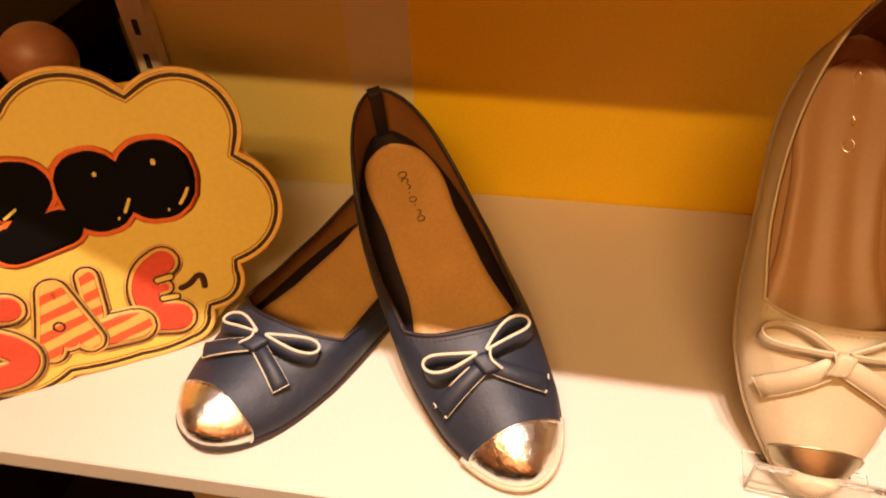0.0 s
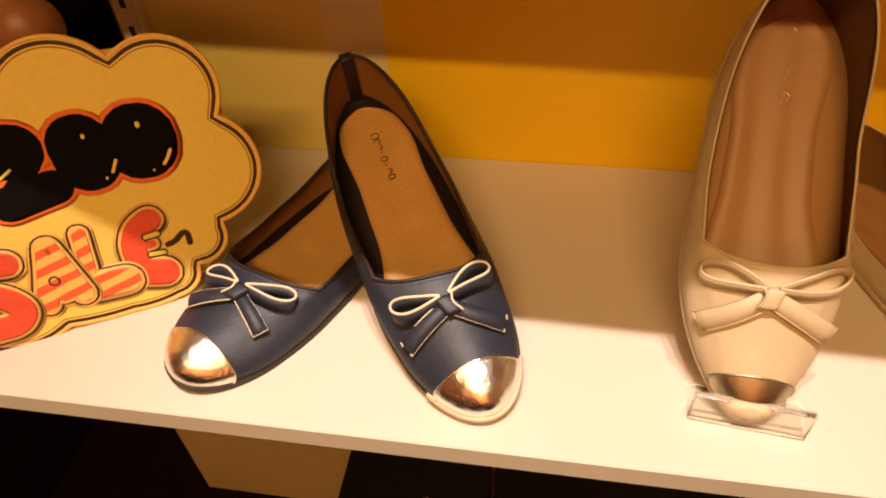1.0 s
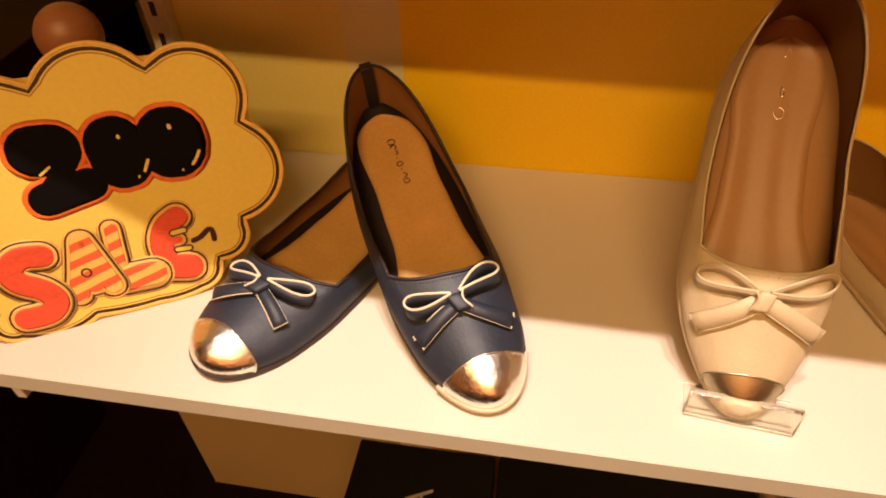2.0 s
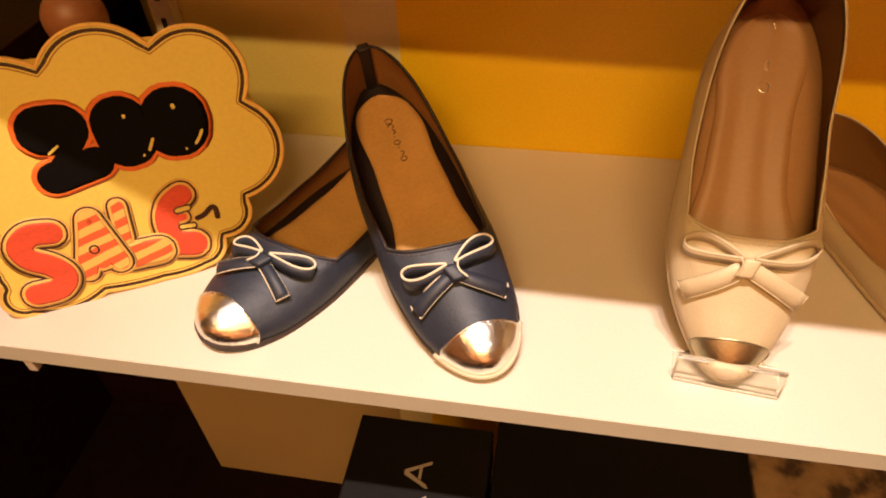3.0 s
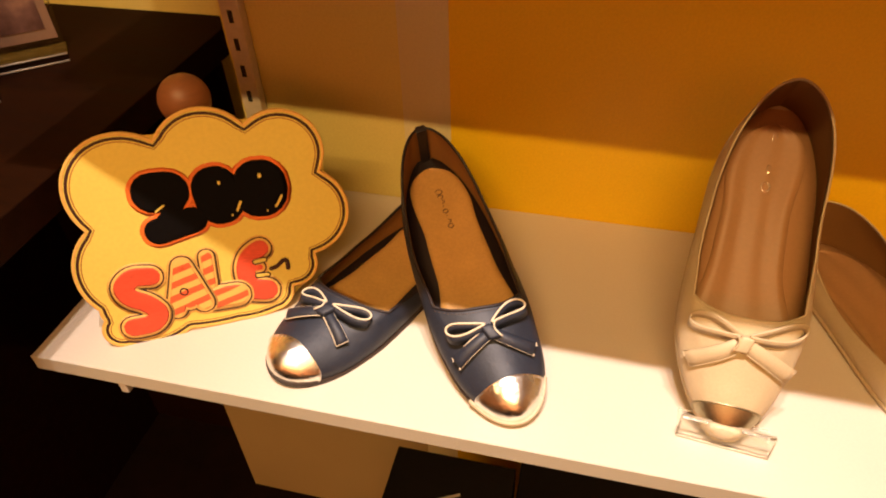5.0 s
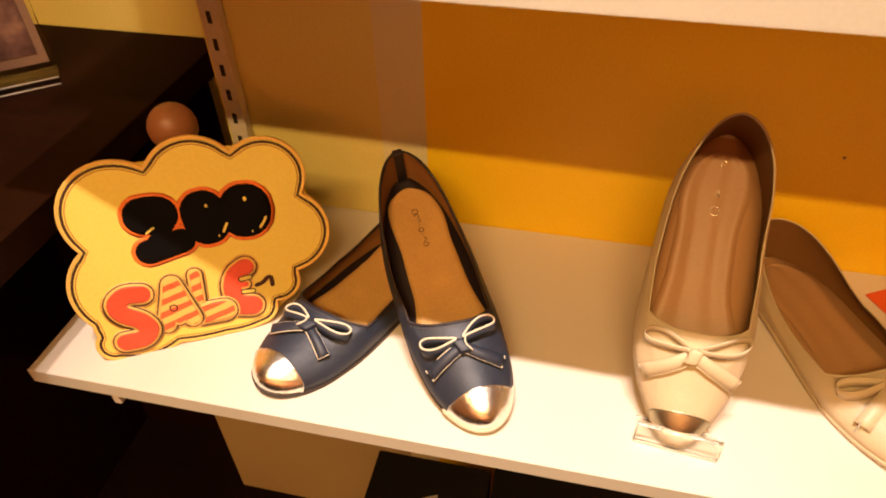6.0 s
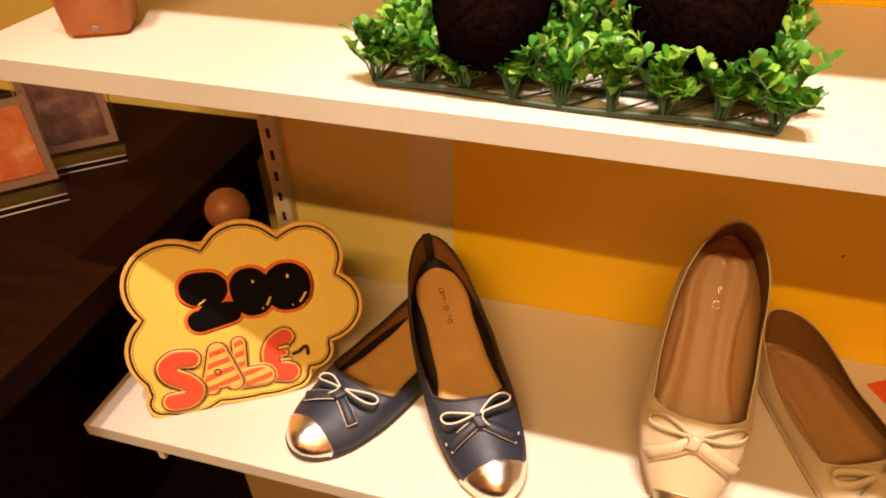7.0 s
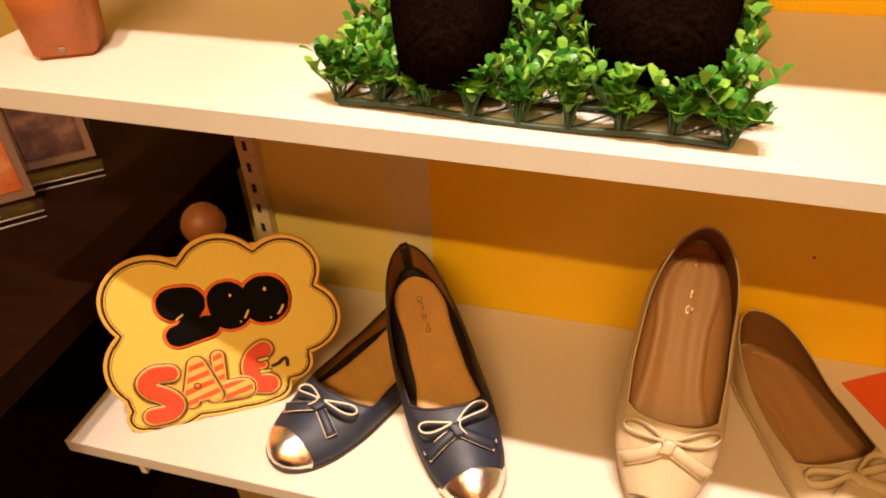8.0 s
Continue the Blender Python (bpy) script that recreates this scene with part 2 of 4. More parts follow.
def skin(v, q, inset=0.0, lift=0.0):
    """A point of the upper: v from toe 0 to heel 1, q across from -1 (sole) to 1 (sole)."""
    w = max(0.0, half_width(v) - inset)
    a, s = abs(q), (1 if q >= 0 else -1)
    ht, rt = top_line(v) - inset * 0.2, top_ratio(v)
    if a >= QO:
        r = (1 - a) / (1 - QO)
        x = w * (1 + 0.05 * math.sin(math.pi * r) - (1 - rt) * r ** 2.0)
        z = ht * r ** 0.92
    else:
        k = a / QO
        x = w * rt * k
        z = ht + (crown(v) - inset - ht) * (1 - k ** 2.0)
    yy = v * LEN
    p = Vector((s * x + bend(v), yy, base_z(v) + z))
    if lift:
        c = Vector((bend(v), yy + 0.012, base_z(v) + 0.3 * crown(v)))
        p += (p - c).normalized() * lift
    return p


def upper_skin(v, q, inset=0.0, lift=0.0):
    """skin(), with the stations bent back at the sides so that the throat is rounded."""
    a = abs(q)
    k = (a / QO) ** 3 if a < QO else (1 - a) / (1 - QO)
    lean = q / QO if a < QO else math.copysign(k, q)
    return skin(min(1.0, max(0.0, v + (0.040 * k + FORM["slant"] * lean) * math.exp(-((v - FORM["throat"]) / 0.10) ** 2))), q, inset, lift)


def grid_mesh(bm, vs, qs, fn, keep):
    rows = [[bm.verts.new(fn(v, q)) for q in qs] for v in vs]
    for i in range(len(vs) - 1):
        for j in range(len(qs) - 1):
            if keep((vs[i] + vs[i + 1]) / 2, (qs[j] + qs[j + 1]) / 2):
                try:
                    bm.faces.new((rows[i][j], rows[i][j + 1], rows[i + 1][j + 1], rows[i + 1][j]))
                except ValueError:
                    pass
    bmesh.ops.delete(bm, geom=[v for v in bm.verts if not v.link_faces], context="VERTS")
    bmesh.ops.remove_doubles(bm, verts=bm.verts[:], dist=0.00005)
    return bm


def steps(n, a=0.0, b=1.0):
    return [a + (b - a) * 0.5 * (1 - math.cos(math.pi * i / n)) for i in range(n + 1)]


VS = [round(v, 5) for v in steps(54)]
QS = [i / 13 * (1 - QO) - 1 for i in range(14)] + [QO * (i / 12) for i in range(-11, 12)] + [QO + (1 - QO) * i / 13 for i in range(14)]


def slab(bm, inset, low, high, n=40, lo=0.0, hi=1.0, shift=0.0):
    """A slab of the shoe's outline that follows the bend of the base."""
    vs = steps(n, lo, hi)
    rows = []
    for v in vs:
        w = max(0.0004, half_width(v) - inset)
        z0, z1 = base_z(v) + low, base_z(v) + high
        y = v * LEN + shift * (v - 0.5)
        rows.append([bm.verts.new((bend(v) + x, y, z)) for x, z in ((-w, z0), (w, z0), (w, z1), (w * 0.4, z1 - 0.0012 * (low > 0)), (-w * 0.4, z1 - 0.0012 * (low > 0)), (-w, z1))])
    for A, B in zip(rows, rows[1:]):
        for j in range(6):
            bm.faces.new((A[j], A[(j + 1) % 6], B[(j + 1) % 6], B[j]))
    bm.faces.new(rows[0])
    bm.faces.new(rows[-1])
    return bm


def ribbon_loop(bm, pts, normal, width, thick):
    """A strip standing on edge along points in a surface."""
    n = len(pts)
    rows = []
    for i, p in enumerate(pts):
        d = (pts[min(n - 1, i + 1)] - pts[max(0, i - 1)]).normalized()
        side = d.cross(normal).normalized() * thick / 2
        rows.append([bm.verts.new(c) for c in (p - side, p + side, p + side + normal * width, p - side + normal * width)])
    for A, B in zip(rows, rows[1:]):
        for j in range(4):
            bm.faces.new((A[j], A[(j + 1) % 4], B[(j + 1) % 4], B[j]))
    bm.faces.new(rows[0])
    bm.faces.new(rows[-1])


def bow(parent, leather, edge, stitch, v0, loops, tails, tail_w=0.0042, aside=0.0, worn=False):
    """A ribbon bow on the vamp: two loops standing on edge, two tails, a knot; loops and tails end at the given places beside the knot."""
    o = skin(v0, 0) + Vector((aside, 0, 0.001))
    ey = (skin(v0 + 0.03, 0) - skin(v0 - 0.03, 0)).normalized()
    ex = Vector((1, 0, 0))
    en = ex.cross(ey).normalized()

    def at(x, y, z):
        drop = 9.0 * x * x + 1.5 * max(0, -y) ** 2
        return o + ex * x + ey * y + en * (z - drop)
    tip_way = (en * 0.80 + ey * 0.60).normalized()
    bow_ob = new("bow")
    bow_ob.parent = parent
    tagged(bow_ob, "small leather ribbon bow with pale edges")
    for s in (-1, 1):
        tx, ty = loops[s > 0]
        ln = math.hypot(tx, ty)
        ux, uy = tx / ln, ty / ln
        pts = []
        for i in range(29):
            a = math.pi * 2 * i / 28
            r = 0.5 * (1 - math.cos(a))
            along, across = 0.003 + (ln - 0.003) * r ** 0.9, s * (0.0072 if stitch else 0.0057) * math.sin(a) * (0.30 + 0.80 * r) - 0.0015 * math.sin(math.pi * r)
            pts.append(at(ux * along - uy * across, uy * along + ux * across - 0.0030 * r, 0.0006 + 0.002 * r))
        bm = bmesh.new()
        ribbon_loop(bm, pts, tip_way, 0.0085, 0.0014)
        part("loop", bm, leather, bow_ob)
        bm = bmesh.new()
        tube(bm, [p + tip_way * 0.0085 for p in pts], 0.00085, 6)
        part("edge", bm, edge, bow_ob)
    for s in (-1, 1):
        dx, dy = tails[s > 0]
        pts = [at(dx * k + 0.0012 * math.sin(3.1 * k), dy * k, 0.0030 + 0.0014 * math.sin(3 * k)) for k in [i / 8 for i in range(9)]]
        d = (pts[-1] - pts[0]).normalized()
        side = d.cross(en).normalized()
        bm = bmesh.new()
        rows = []
        for i, p in enumerate(pts):
            w = tail_w + 0.0009 * i / 8
            rows.append([bm.verts.new(c) for c in (p - side * w - en * 0.0014, p + side * w - en * 0.0014, p + side * w, p + en * 0.0005, p - side * w)])
        for A, B in zip(rows, rows[1:]):
            for j in range(5):
                bm.faces.new((A[j], A[(j + 1) % 5], B[(j + 1) % 5], B[j]))
        bm.faces.new(rows[0])
        bm.faces.new(rows[-1])
        part("tail", bm, leather, bow_ob)
        bm = bmesh.new()
        if worn:  # the pale core shows by the knot and in frayed bits at the cut end
            line = [p + side * -s * (tail_w + 0.0009 * i / 8) for i, p in enumerate(pts)]
            if s > 0:
                tube(bm, line[:6], 0.0004, 5)
            tube(bm, [pts[-1] + side * s * (tail_w + 0.0009), pts[-1] + side * s * (tail_w - 0.0006) + d * 0.0004], 0.0006, 5)
            tube(bm, [pts[-1] - side * s * (tail_w + 0.0009), pts[-1] - side * s * (tail_w - 0.0014) + d * 0.0003, pts[-1] - side * s * (tail_w - 0.0012) + d * 0.0012], 0.0005, 5)
            tube(bm, [p + side * s * (tail_w + 0.0009 * i / 8) for i, p in enumerate(pts)], 0.00016, 5)
        else:
            for sg, r in ((s, 0.00042), (-s, 0.00014)):
                tube(bm, [p + side * sg * (tail_w + 0.0009 * i / 8) for i, p in enumerate(pts)], r, 5)
            tube(bm, [pts[-1] - side * (tail_w + 0.0009), pts[-1] + side * (tail_w + 0.0009)], 0.0004, 5)
        part("edge", bm, edge, bow_ob)
        if stitch:
            bm = bmesh.new()
            for sg in (-1, 1):
                for k in range(1, 11):
                    q = pts[0] + (pts[-1] - pts[0]) * (k / 11)
                    e = pts[0] + (pts[-1] - pts[0]) * ((k + 0.55) / 11)
                    tube(bm, [q + side * sg * tail_w * 0.6 + en * 0.0006, e + side * sg * tail_w * 0.6 + en * 0.0006], 0.00022, 4)
            part("stitching", bm, stitch, bow_ob)
    bm = bmesh.new()
    box(bm, -0.0048, 0.0048, -0.0062, 0.0056, 0.0002, 0.0080, 0.0022, 3)
    for v in bm.verts:
        v.co = at(v.co.x + 0.35 * v.co.y + 0.0005, v.co.y, v.co.z)
    part("knot", bm, leather, bow_ob)
    bm = bmesh.new()
    tube(bm, [at(-0.0052 + 0.002 * math.sin(4 * k), 0.006 - 0.012 * k, 0.0078) for k in [i / 6 for i in range(7)]], 0.00075, 5)
    part("edge", bm, edge, bow_ob)


def ballet_flat(m, label, leather, lining, insole, binding, sole_m, edge, cap, form, mirror=1, group="", tab=None, pad=0.66, stitch=None, mark=None, welt=None, cap_len=0.122, sole_in=-0.0012, welt_r=0.0019, eye=False, ripple=0.0, **bow_shape):
    FORM.update(form)
    throat = FORM["throat"]
    vs_all = sorted(set(VS + [throat]))
    shoe = empty("ballet_flat", m @ Matrix.Diagonal((mirror, 1, 1, 1)), label, "shoe", group)
    part("upper", grid_mesh(bmesh.new(), vs_all, QS, upper_skin, lambda v, q: v < throat or abs(q) > QO), leather, shoe)
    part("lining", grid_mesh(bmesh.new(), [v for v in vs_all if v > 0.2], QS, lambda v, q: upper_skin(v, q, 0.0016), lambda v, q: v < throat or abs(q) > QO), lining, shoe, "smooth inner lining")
    # rim: along one side, round the heel, back along the other side, and across the throat
    rim = [upper_skin(v, -QO) for v in vs_all if v >= throat] + [upper_skin(v, QO) for v in reversed(vs_all) if throat <= v < 1]
    rim += [upper_skin(throat, QO * (1 - 2 * i / 14)) for i in range(1, 14)]
    part("binding", tube(bmesh.new(), rim, 0.0009 if eye else 0.00125, 6, closed=True), binding, shoe, "narrow rolled edge binding")
    bm = bmesh.new()
    for i in range(26):
        q0, q1 = QO * (1 - 2 * i / 26), QO * (1 - 2 * (i + 0.55) / 26)
        tube(bm, [upper_skin(throat - 0.012, q0, lift=0.0003), upper_skin(throat - 0.012, q1, lift=0.0003)], 0.00028, 4)
    part("stitching", bm, leather if eye else M_THREAD, shoe)
    part("sole", slab(bmesh.new(), sole_in, -0.0040, 0.0012, shift=0.003 * (sole_in < 0)), sole_m, shoe, "thin flat outsole")
    part("heel_block", slab(bmesh.new(), 0.001, -0.0105, -0.0038, 16, 0.76, 0.995), sole_m, shoe, "low stacked heel")
    part("sock", slab(bmesh.new(), 0.0022, 0.0018, 0.0040, lo=0.02, hi=0.985), insole if eye else binding, shoe, "inner sock under the insole")
    bm = bmesh.new()
    vs = steps(44, 0.06, 0.936)
    rows = []
    section = [(-1, 0), (-0.97, 0.0022)] + [(k / 10, 0.0014 + 0.0025 * (k / 10) ** 2) for k in range(-8, 9)] + [(0.97, 0.0022), (1, 0)]
    for v in vs:
        w = max(0.0005, half_width(v) - 0.003)
        slim = w * (1 - (1 - pad) * smoothstep(0.24, 0.52, v))
        w = max(0.0006, min(w, slim + 0.006 * smoothstep(0.66, 0.84, v)))
        w *= math.sqrt(max(0.0, 1 - max(0.0, (v - 0.87) / 0.066) ** 2)) * 0.98 + 0.02
        z = base_z(v) + 0.0040
        aside = -0.0028 * smoothstep(0.26, 0.5, v) * (1 - smoothstep(0.75, 0.93, v))
        rows.append([bm.verts.new((bend(v) + aside + w * k, v * LEN, z + dz + ripple * math.sin(7 * k + 2 * v) * (1 - k * k))) for k, dz in section])
    for A, B in zip(rows, rows[1:]):
        for j in range(len(section) - 1):
            bm.faces.new((A[j], A[j + 1], B[j + 1], B[j]))
    bm.faces.new(rows[0])
    bm.faces.new(rows[-1])
    pad_ob = part("insole", bm, insole, shoe, "padded leather insole")
    if mark:
        zt = base_z(0.8) + 0.0059
        if mark == M_SILVER:
            for v, ra, rb in ((0.745, 0.0030, 0.0034), (0.80, 0.0010, 0.0030), (0.895, 0.0016, 0.0036)):
                pts = [(bend(v) + ra * math.cos(a), v * LEN + rb * math.sin(a), zt) for a in [2 * math.pi * i / 16 for i in range(16 if v < 0.85 else 11)]]
                part("printed_mark", tube(bmesh.new(), pts, 0.0005, 4, closed=v < 0.79), mark, pad_ob, "small silver printed mark")
        else:
            for i, (w, turn0, sweep) in enumerate(((0.0030, 0.3, 5.6), (0.0022, 0.0, 4.6), (0.0020, 1.6, 3.3), (0.0006, 0.0, 2.0), (0.0024, 0.5, 5.9), (0.0006, 0.0, 2.0), (0.0019, 1.4, 3.6), (0.0024, 0.2, 5.9))):
                y = (0.830 - 0.0205 * i) * LEN
                pts = [(bend(0.75) - 0.0028 + w * math.cos(turn0 + sweep * k / 10), y + 0.8 * w * math.sin(turn0 + sweep * k / 10), zt) for k in range(11)]
                part("printed_mark", tube(bmesh.new(), pts, 0.00042, 4), mark, pad_ob, "small printed mark")
    if cap:
        def cap_end(q):
            return cap_len - 0.035 * abs(q) ** 1.5
        bm = bmesh.new()
        n = 16
        qs = [i / 15 * 0.84 for i in range(-15, 16)] if eye else QS

        def cap_at(k, q):
            if eye:
                h = 0.029 * math.sqrt(max(0.0, 1 - (q / 0.84) ** 2))
                return 0.074 - 0.008 * (q / 0.84) ** 2 - h + 2 * h * k
            return cap_end(q) * math.sin(math.pi / 2 * k) ** 1.5
        rows = [[bm.verts.new(skin(cap_at(i / n, q), q, lift=0.0007)) for q in qs] for i in range(n + 1)]
        for A, B in zip(rows, rows[1:]):
            for j in range(len(qs) - 1):
                bm.faces.new((A[j], A[j + 1], B[j + 1], B[j]))
        bmesh.ops.remove_doubles(bm, verts=bm.verts[:], dist=0.00005)
        cp = part("toe_cap", bm, cap, shoe, "dull gold toe panel" if eye else "shiny crinkled gold toe cap")
        part("seam", tube(bmesh.new(), [skin(cap_at(1, q), q, lift=0.0008) for q in qs], 0.0008, 5), cap, cp)
        if eye:
            bm = bmesh.new()
            rows = [[bm.verts.new(skin(0.0004 + (0.074 - 0.008 * (q / 0.84) ** 2 - 0.026 * math.sqrt(max(0.0, 1 - (q / 0.84) ** 2)) - 0.0004) * i / 8, q, lift=0.0006)) for q in qs] for i in range(9)]
            for A, B in zip(rows, rows[1:]):
                for j in range(len(qs) - 1):
                    bm.faces.new((A[j], A[j + 1], B[j + 1], B[j]))
            bmesh.ops.remove_doubles(bm, verts=bm.verts[:], dist=0.00005)
            part("toe_bumper", bm, M_CREAM, shoe, "cream rubber toe bumper")
        if welt:
            pts = [skin(0.105 * (1 - k) ** 2, -1, lift=0.0008) for k in [i / 14 for i in range(15)]] + [skin(0.105 * k ** 2, 1, lift=0.0008) for k in [i / 14 for i in range(1, 15)]]
            part("welt", tube(bmesh.new(), pts, welt_r, 6), welt, shoe, "pale welt round the toe")
    if tab:
        bm = bmesh.new()
        cols = []
        for i in range(9):
            k = i / 8
            q = 1 - (1 - QO) * k
            p = skin(0.995, q, 0.0016)
            z, y = p.z, LEN * 0.995 - 0.0035
            cols.append([bm.verts.new((bend(1) + x, y - 0.0006 * (1 - abs(x) / 0.0045), z)) for x in (-0.0045, -0.002, 0.002, 0.0045)])
        for A, B in zip(cols, cols[1:]):
            for j in range(3):
                bm.faces.new((A[j], A[j + 1], B[j + 1], B[j]))
        part("heel_tab", bm, tab, shoe, "dark strip over the heel seam")
        bm = bmesh.new()
        box(bm, bend(1) - 0.0046, bend(1) + 0.0046, LEN - 0.0048, LEN + 0.0016, base_z(1) + top_line(1) - 0.006, base_z(1) + top_line(1) + 0.0018, 0.0008, 2)
        part("heel_loop", bm, tab, shoe)
    if bow_shape:
        bow(shoe, leather, edge, stitch, **bow_shape)
    return shoe


BLUE = dict(form=FORM_NAVY, leather=M_NAVY, lining=M_TAN, insole=M_INSOLE, binding=M_NAVYDARK, sole_m=M_SOLE, edge=M_CREAM, cap=M_GOLD, group="pair of navy flats", tab=M_NAVYDARK, v0=0.246, pad=0.70, cap_len=0.111, welt_r=0.0023)
NUDE = dict(form=FORM_NUDE, leather=M_BEIGE, lining=M_BEIGELINSHADE, insole=M_BEIGEIN, binding=M_BEIGE, sole_m=M_BEIGE, edge=M_BEIGE, cap=M_BRONZE, group="pair of beige flats", pad=0.66, ripple=0.0008, stitch=M_PALETHREAD, cap_len=0.100, welt_r=0.0034, eye=True, v0=0.282, tail_w=0.0050)
ballet_flat(pose(0.1075, 0.2016, 0.6992, 18.24, -7.4, 28.34) @ Matrix.Diagonal((0.9643, 1.0372, 0.95, 1)), "navy leather ballet flat with gold toe cap, resting on its mate", mark=M_PRINT, welt=M_CREAM, mirror=-1, worn=True, loops=((-0.033, 0.012), (0.032, 0.009)), tails=((-0.028, -0.020), (0.032, -0.013)), **BLUE)
ballet_flat(pose(-0.0825, 0.1976, 0.6998, 2.8, 5.0, -24.0) @ Matrix.Diagonal((1.0188, 0.965, 0.95, 1)), "navy leather ballet flat with gold toe cap under its mate", loops=((-0.029, 0.002), (0.031, 0.016)), tails=((-0.028, -0.019), (0.027, -0.013)), **BLUE)
ballet_flat(pose(0.2465, 0.2209, 0.7005, 44.2, -0.2, -4.7) @ Matrix.Diagonal((0.9876, 0.9967, 0.829, 1)), "beige leather ballet flat set steeply on a clear stand", mark=M_SILVER, loops=((-0.036, 0.009), (0.039, 0.015)), tails=((-0.033, -0.021), (0.035, -0.019)), **NUDE)
ballet_flat(pose(0.430, 0.2148, 0.7042, 0.4, -5.0, 22.5) @ Matrix.Diagonal((1.0, 1.0167, 0.74, 1)), "beige leather ballet flat leaning beside its mate", mirror=-1, loops=((-0.036, 0.012), (0.036, 0.010)), tails=((-0.033, -0.019), (0.033, -0.021)), **NUDE)


def shoe_stand(m, length, tilt, label):
    """A bent clear acrylic stand: toe lip, foot plate, ramp and back leg; the lip's front edge at the origin."""
    st = empty("shoe_stand", m, label, "shoe stand", "clear shoe stands")
    clear_part("lip", box(bmesh.new(), -0.031, 0.031, -0.003, 0.0, 0.0, 0.022, 0.0006, 2), st, "clear upright toe lip", M_HAZY)
    # glints along the lip's edges, laid on as thin coloured tubes
    for p, q in (((-0.0305, 0.0, 0.0219), (0.0305, 0.0, 0.0219)), ((-0.0305, -0.003, 0.0006), (0.0305, -0.003, 0.0006)), ((-0.0306, -0.0015, 0.001), (-0.0306, -0.0015, 0.0215)), ((0.0306, -0.0015, 0.001), (0.0306, -0.0015, 0.0215))):
        part("edge_glint", tube(bmesh.new(), [p, q], 0.0007, 5), M_GREYGLINT, st, "thin pale tube standing in for light caught in the clear edge")
    clear_part("foot_plate", box(bmesh.new(), -0.031, 0.031, 0.0, 0.020, 0.0, 0.003, 0.0006, 2), st)
    bm = box(bmesh.new(), -0.022, 0.022, 0.0, length, -0.003, 0.0, 0.0006, 2)
    bmesh.ops.transform(bm, matrix=pose(0, 0.014, 0.0035, tilt), verts=bm.verts[:])
    clear_part("ramp", bm, st)
    yy, zz = 0.014 + length * math.cos(radians(tilt)), length * math.sin(radians(tilt))
    clear_part("back_leg", box(bmesh.new(), -0.022, 0.022, yy - 0.004, yy - 0.001, 0.0, zz - 0.002, 0.0006, 2), st)


shoe_stand(pose(0.2475, 0.2145, S1, 0, 0, -6), 0.125, 45, "clear acrylic stand with a toe lip under a beige shoe")
shoe_stand(pose(0.405, 0.262, S1, 0, 0, 24), 0.125, 2, "low clear acrylic stand under a beige shoe")


# ---- sale sign ----
M_CARD = surface("yellow_card", (0.80, 0.61, 0.115), 0.6, grain=300, vary=0.05, bump=0.05, blotch=8)
M_CARDEDGE = surface("orange_card_edge", (0.84, 0.49, 0.12), 0.6, grain=300, vary=0.1)
M_BLACK = surface("black_marker", (0.004, 0.003, 0.003), 0.85, grain=200, vary=0.2, spec=0.1)
M_BROWNLINE = surface("brown_marker", (0.045, 0.009, 0.004), 0.6)
M_ORANGE = surface("orange_marker", (0.80, 0.17, 0.02), 0.6)
M_FAINT = surface("faint_brown_marker", (0.40, 0.17, 0.03), 0.6)
M_RED = surface("red_marker", (0.75, 0.085, 0.035), 0.6, grain=250, vary=0.2, stretch=(1, 6, 1))
M_REDSTRIPE = striped("striped_marker", (0.75, 0.12, 0.035), (0.80, 0.50, 0.12), 29, -14)
K = 0.001  # millimetres of the drawing, to metres


def arc(p, q, bulge, n=18):
    """Points of the circle's arc from p to q, bowed out to the left by bulge times the chord."""
    p, q = Vector(p), Vector(q)
    d = q - p
    c, h = d.length, bulge * d.length
    nrm = Vector((-d.y, d.x)) / c
    r = (c * c / 4 + h * h) / (2 * h)
    mid = (p + q) / 2 + nrm * (h - r)
    half = math.asin(min(1.0, c / 2 / r))
    half = math.pi - half if h > r else half
    return [mid + (nrm * math.cos(k) + d / c * math.sin(k)) * r for k in [half * (2 * i / n - 1) for i in range(n)]]


CORNERS = [((-4, 103), 0.435), ((62, 164), 0.275), ((129.5, 165), 0.435), ((180, 118), 0.36), ((163, 48), 0.28), ((140, 22), 0.20), ((122, 3), 0.05), ((90, 1), 0.03), ((50, 3), 0.12), ((-1, -0.5), 0.34), ((-13, 26), 0.06), ((-14, 36), 0.21)]


def cloud(shrink):
    pts = []
    for i, (p, b) in enumerate(CORNERS):
        q = CORNERS[(i + 1) % len(CORNERS)][0]
        pts += arc(p, q, b)
    out = []
    n = len(pts)
    for i, p in enumerate(pts):
        d = pts[(i + 1) % n] - pts[i - 1]
        nr = Vector((d.y, -d.x)).normalized()
        out.append(p + nr * shrink)
    return out


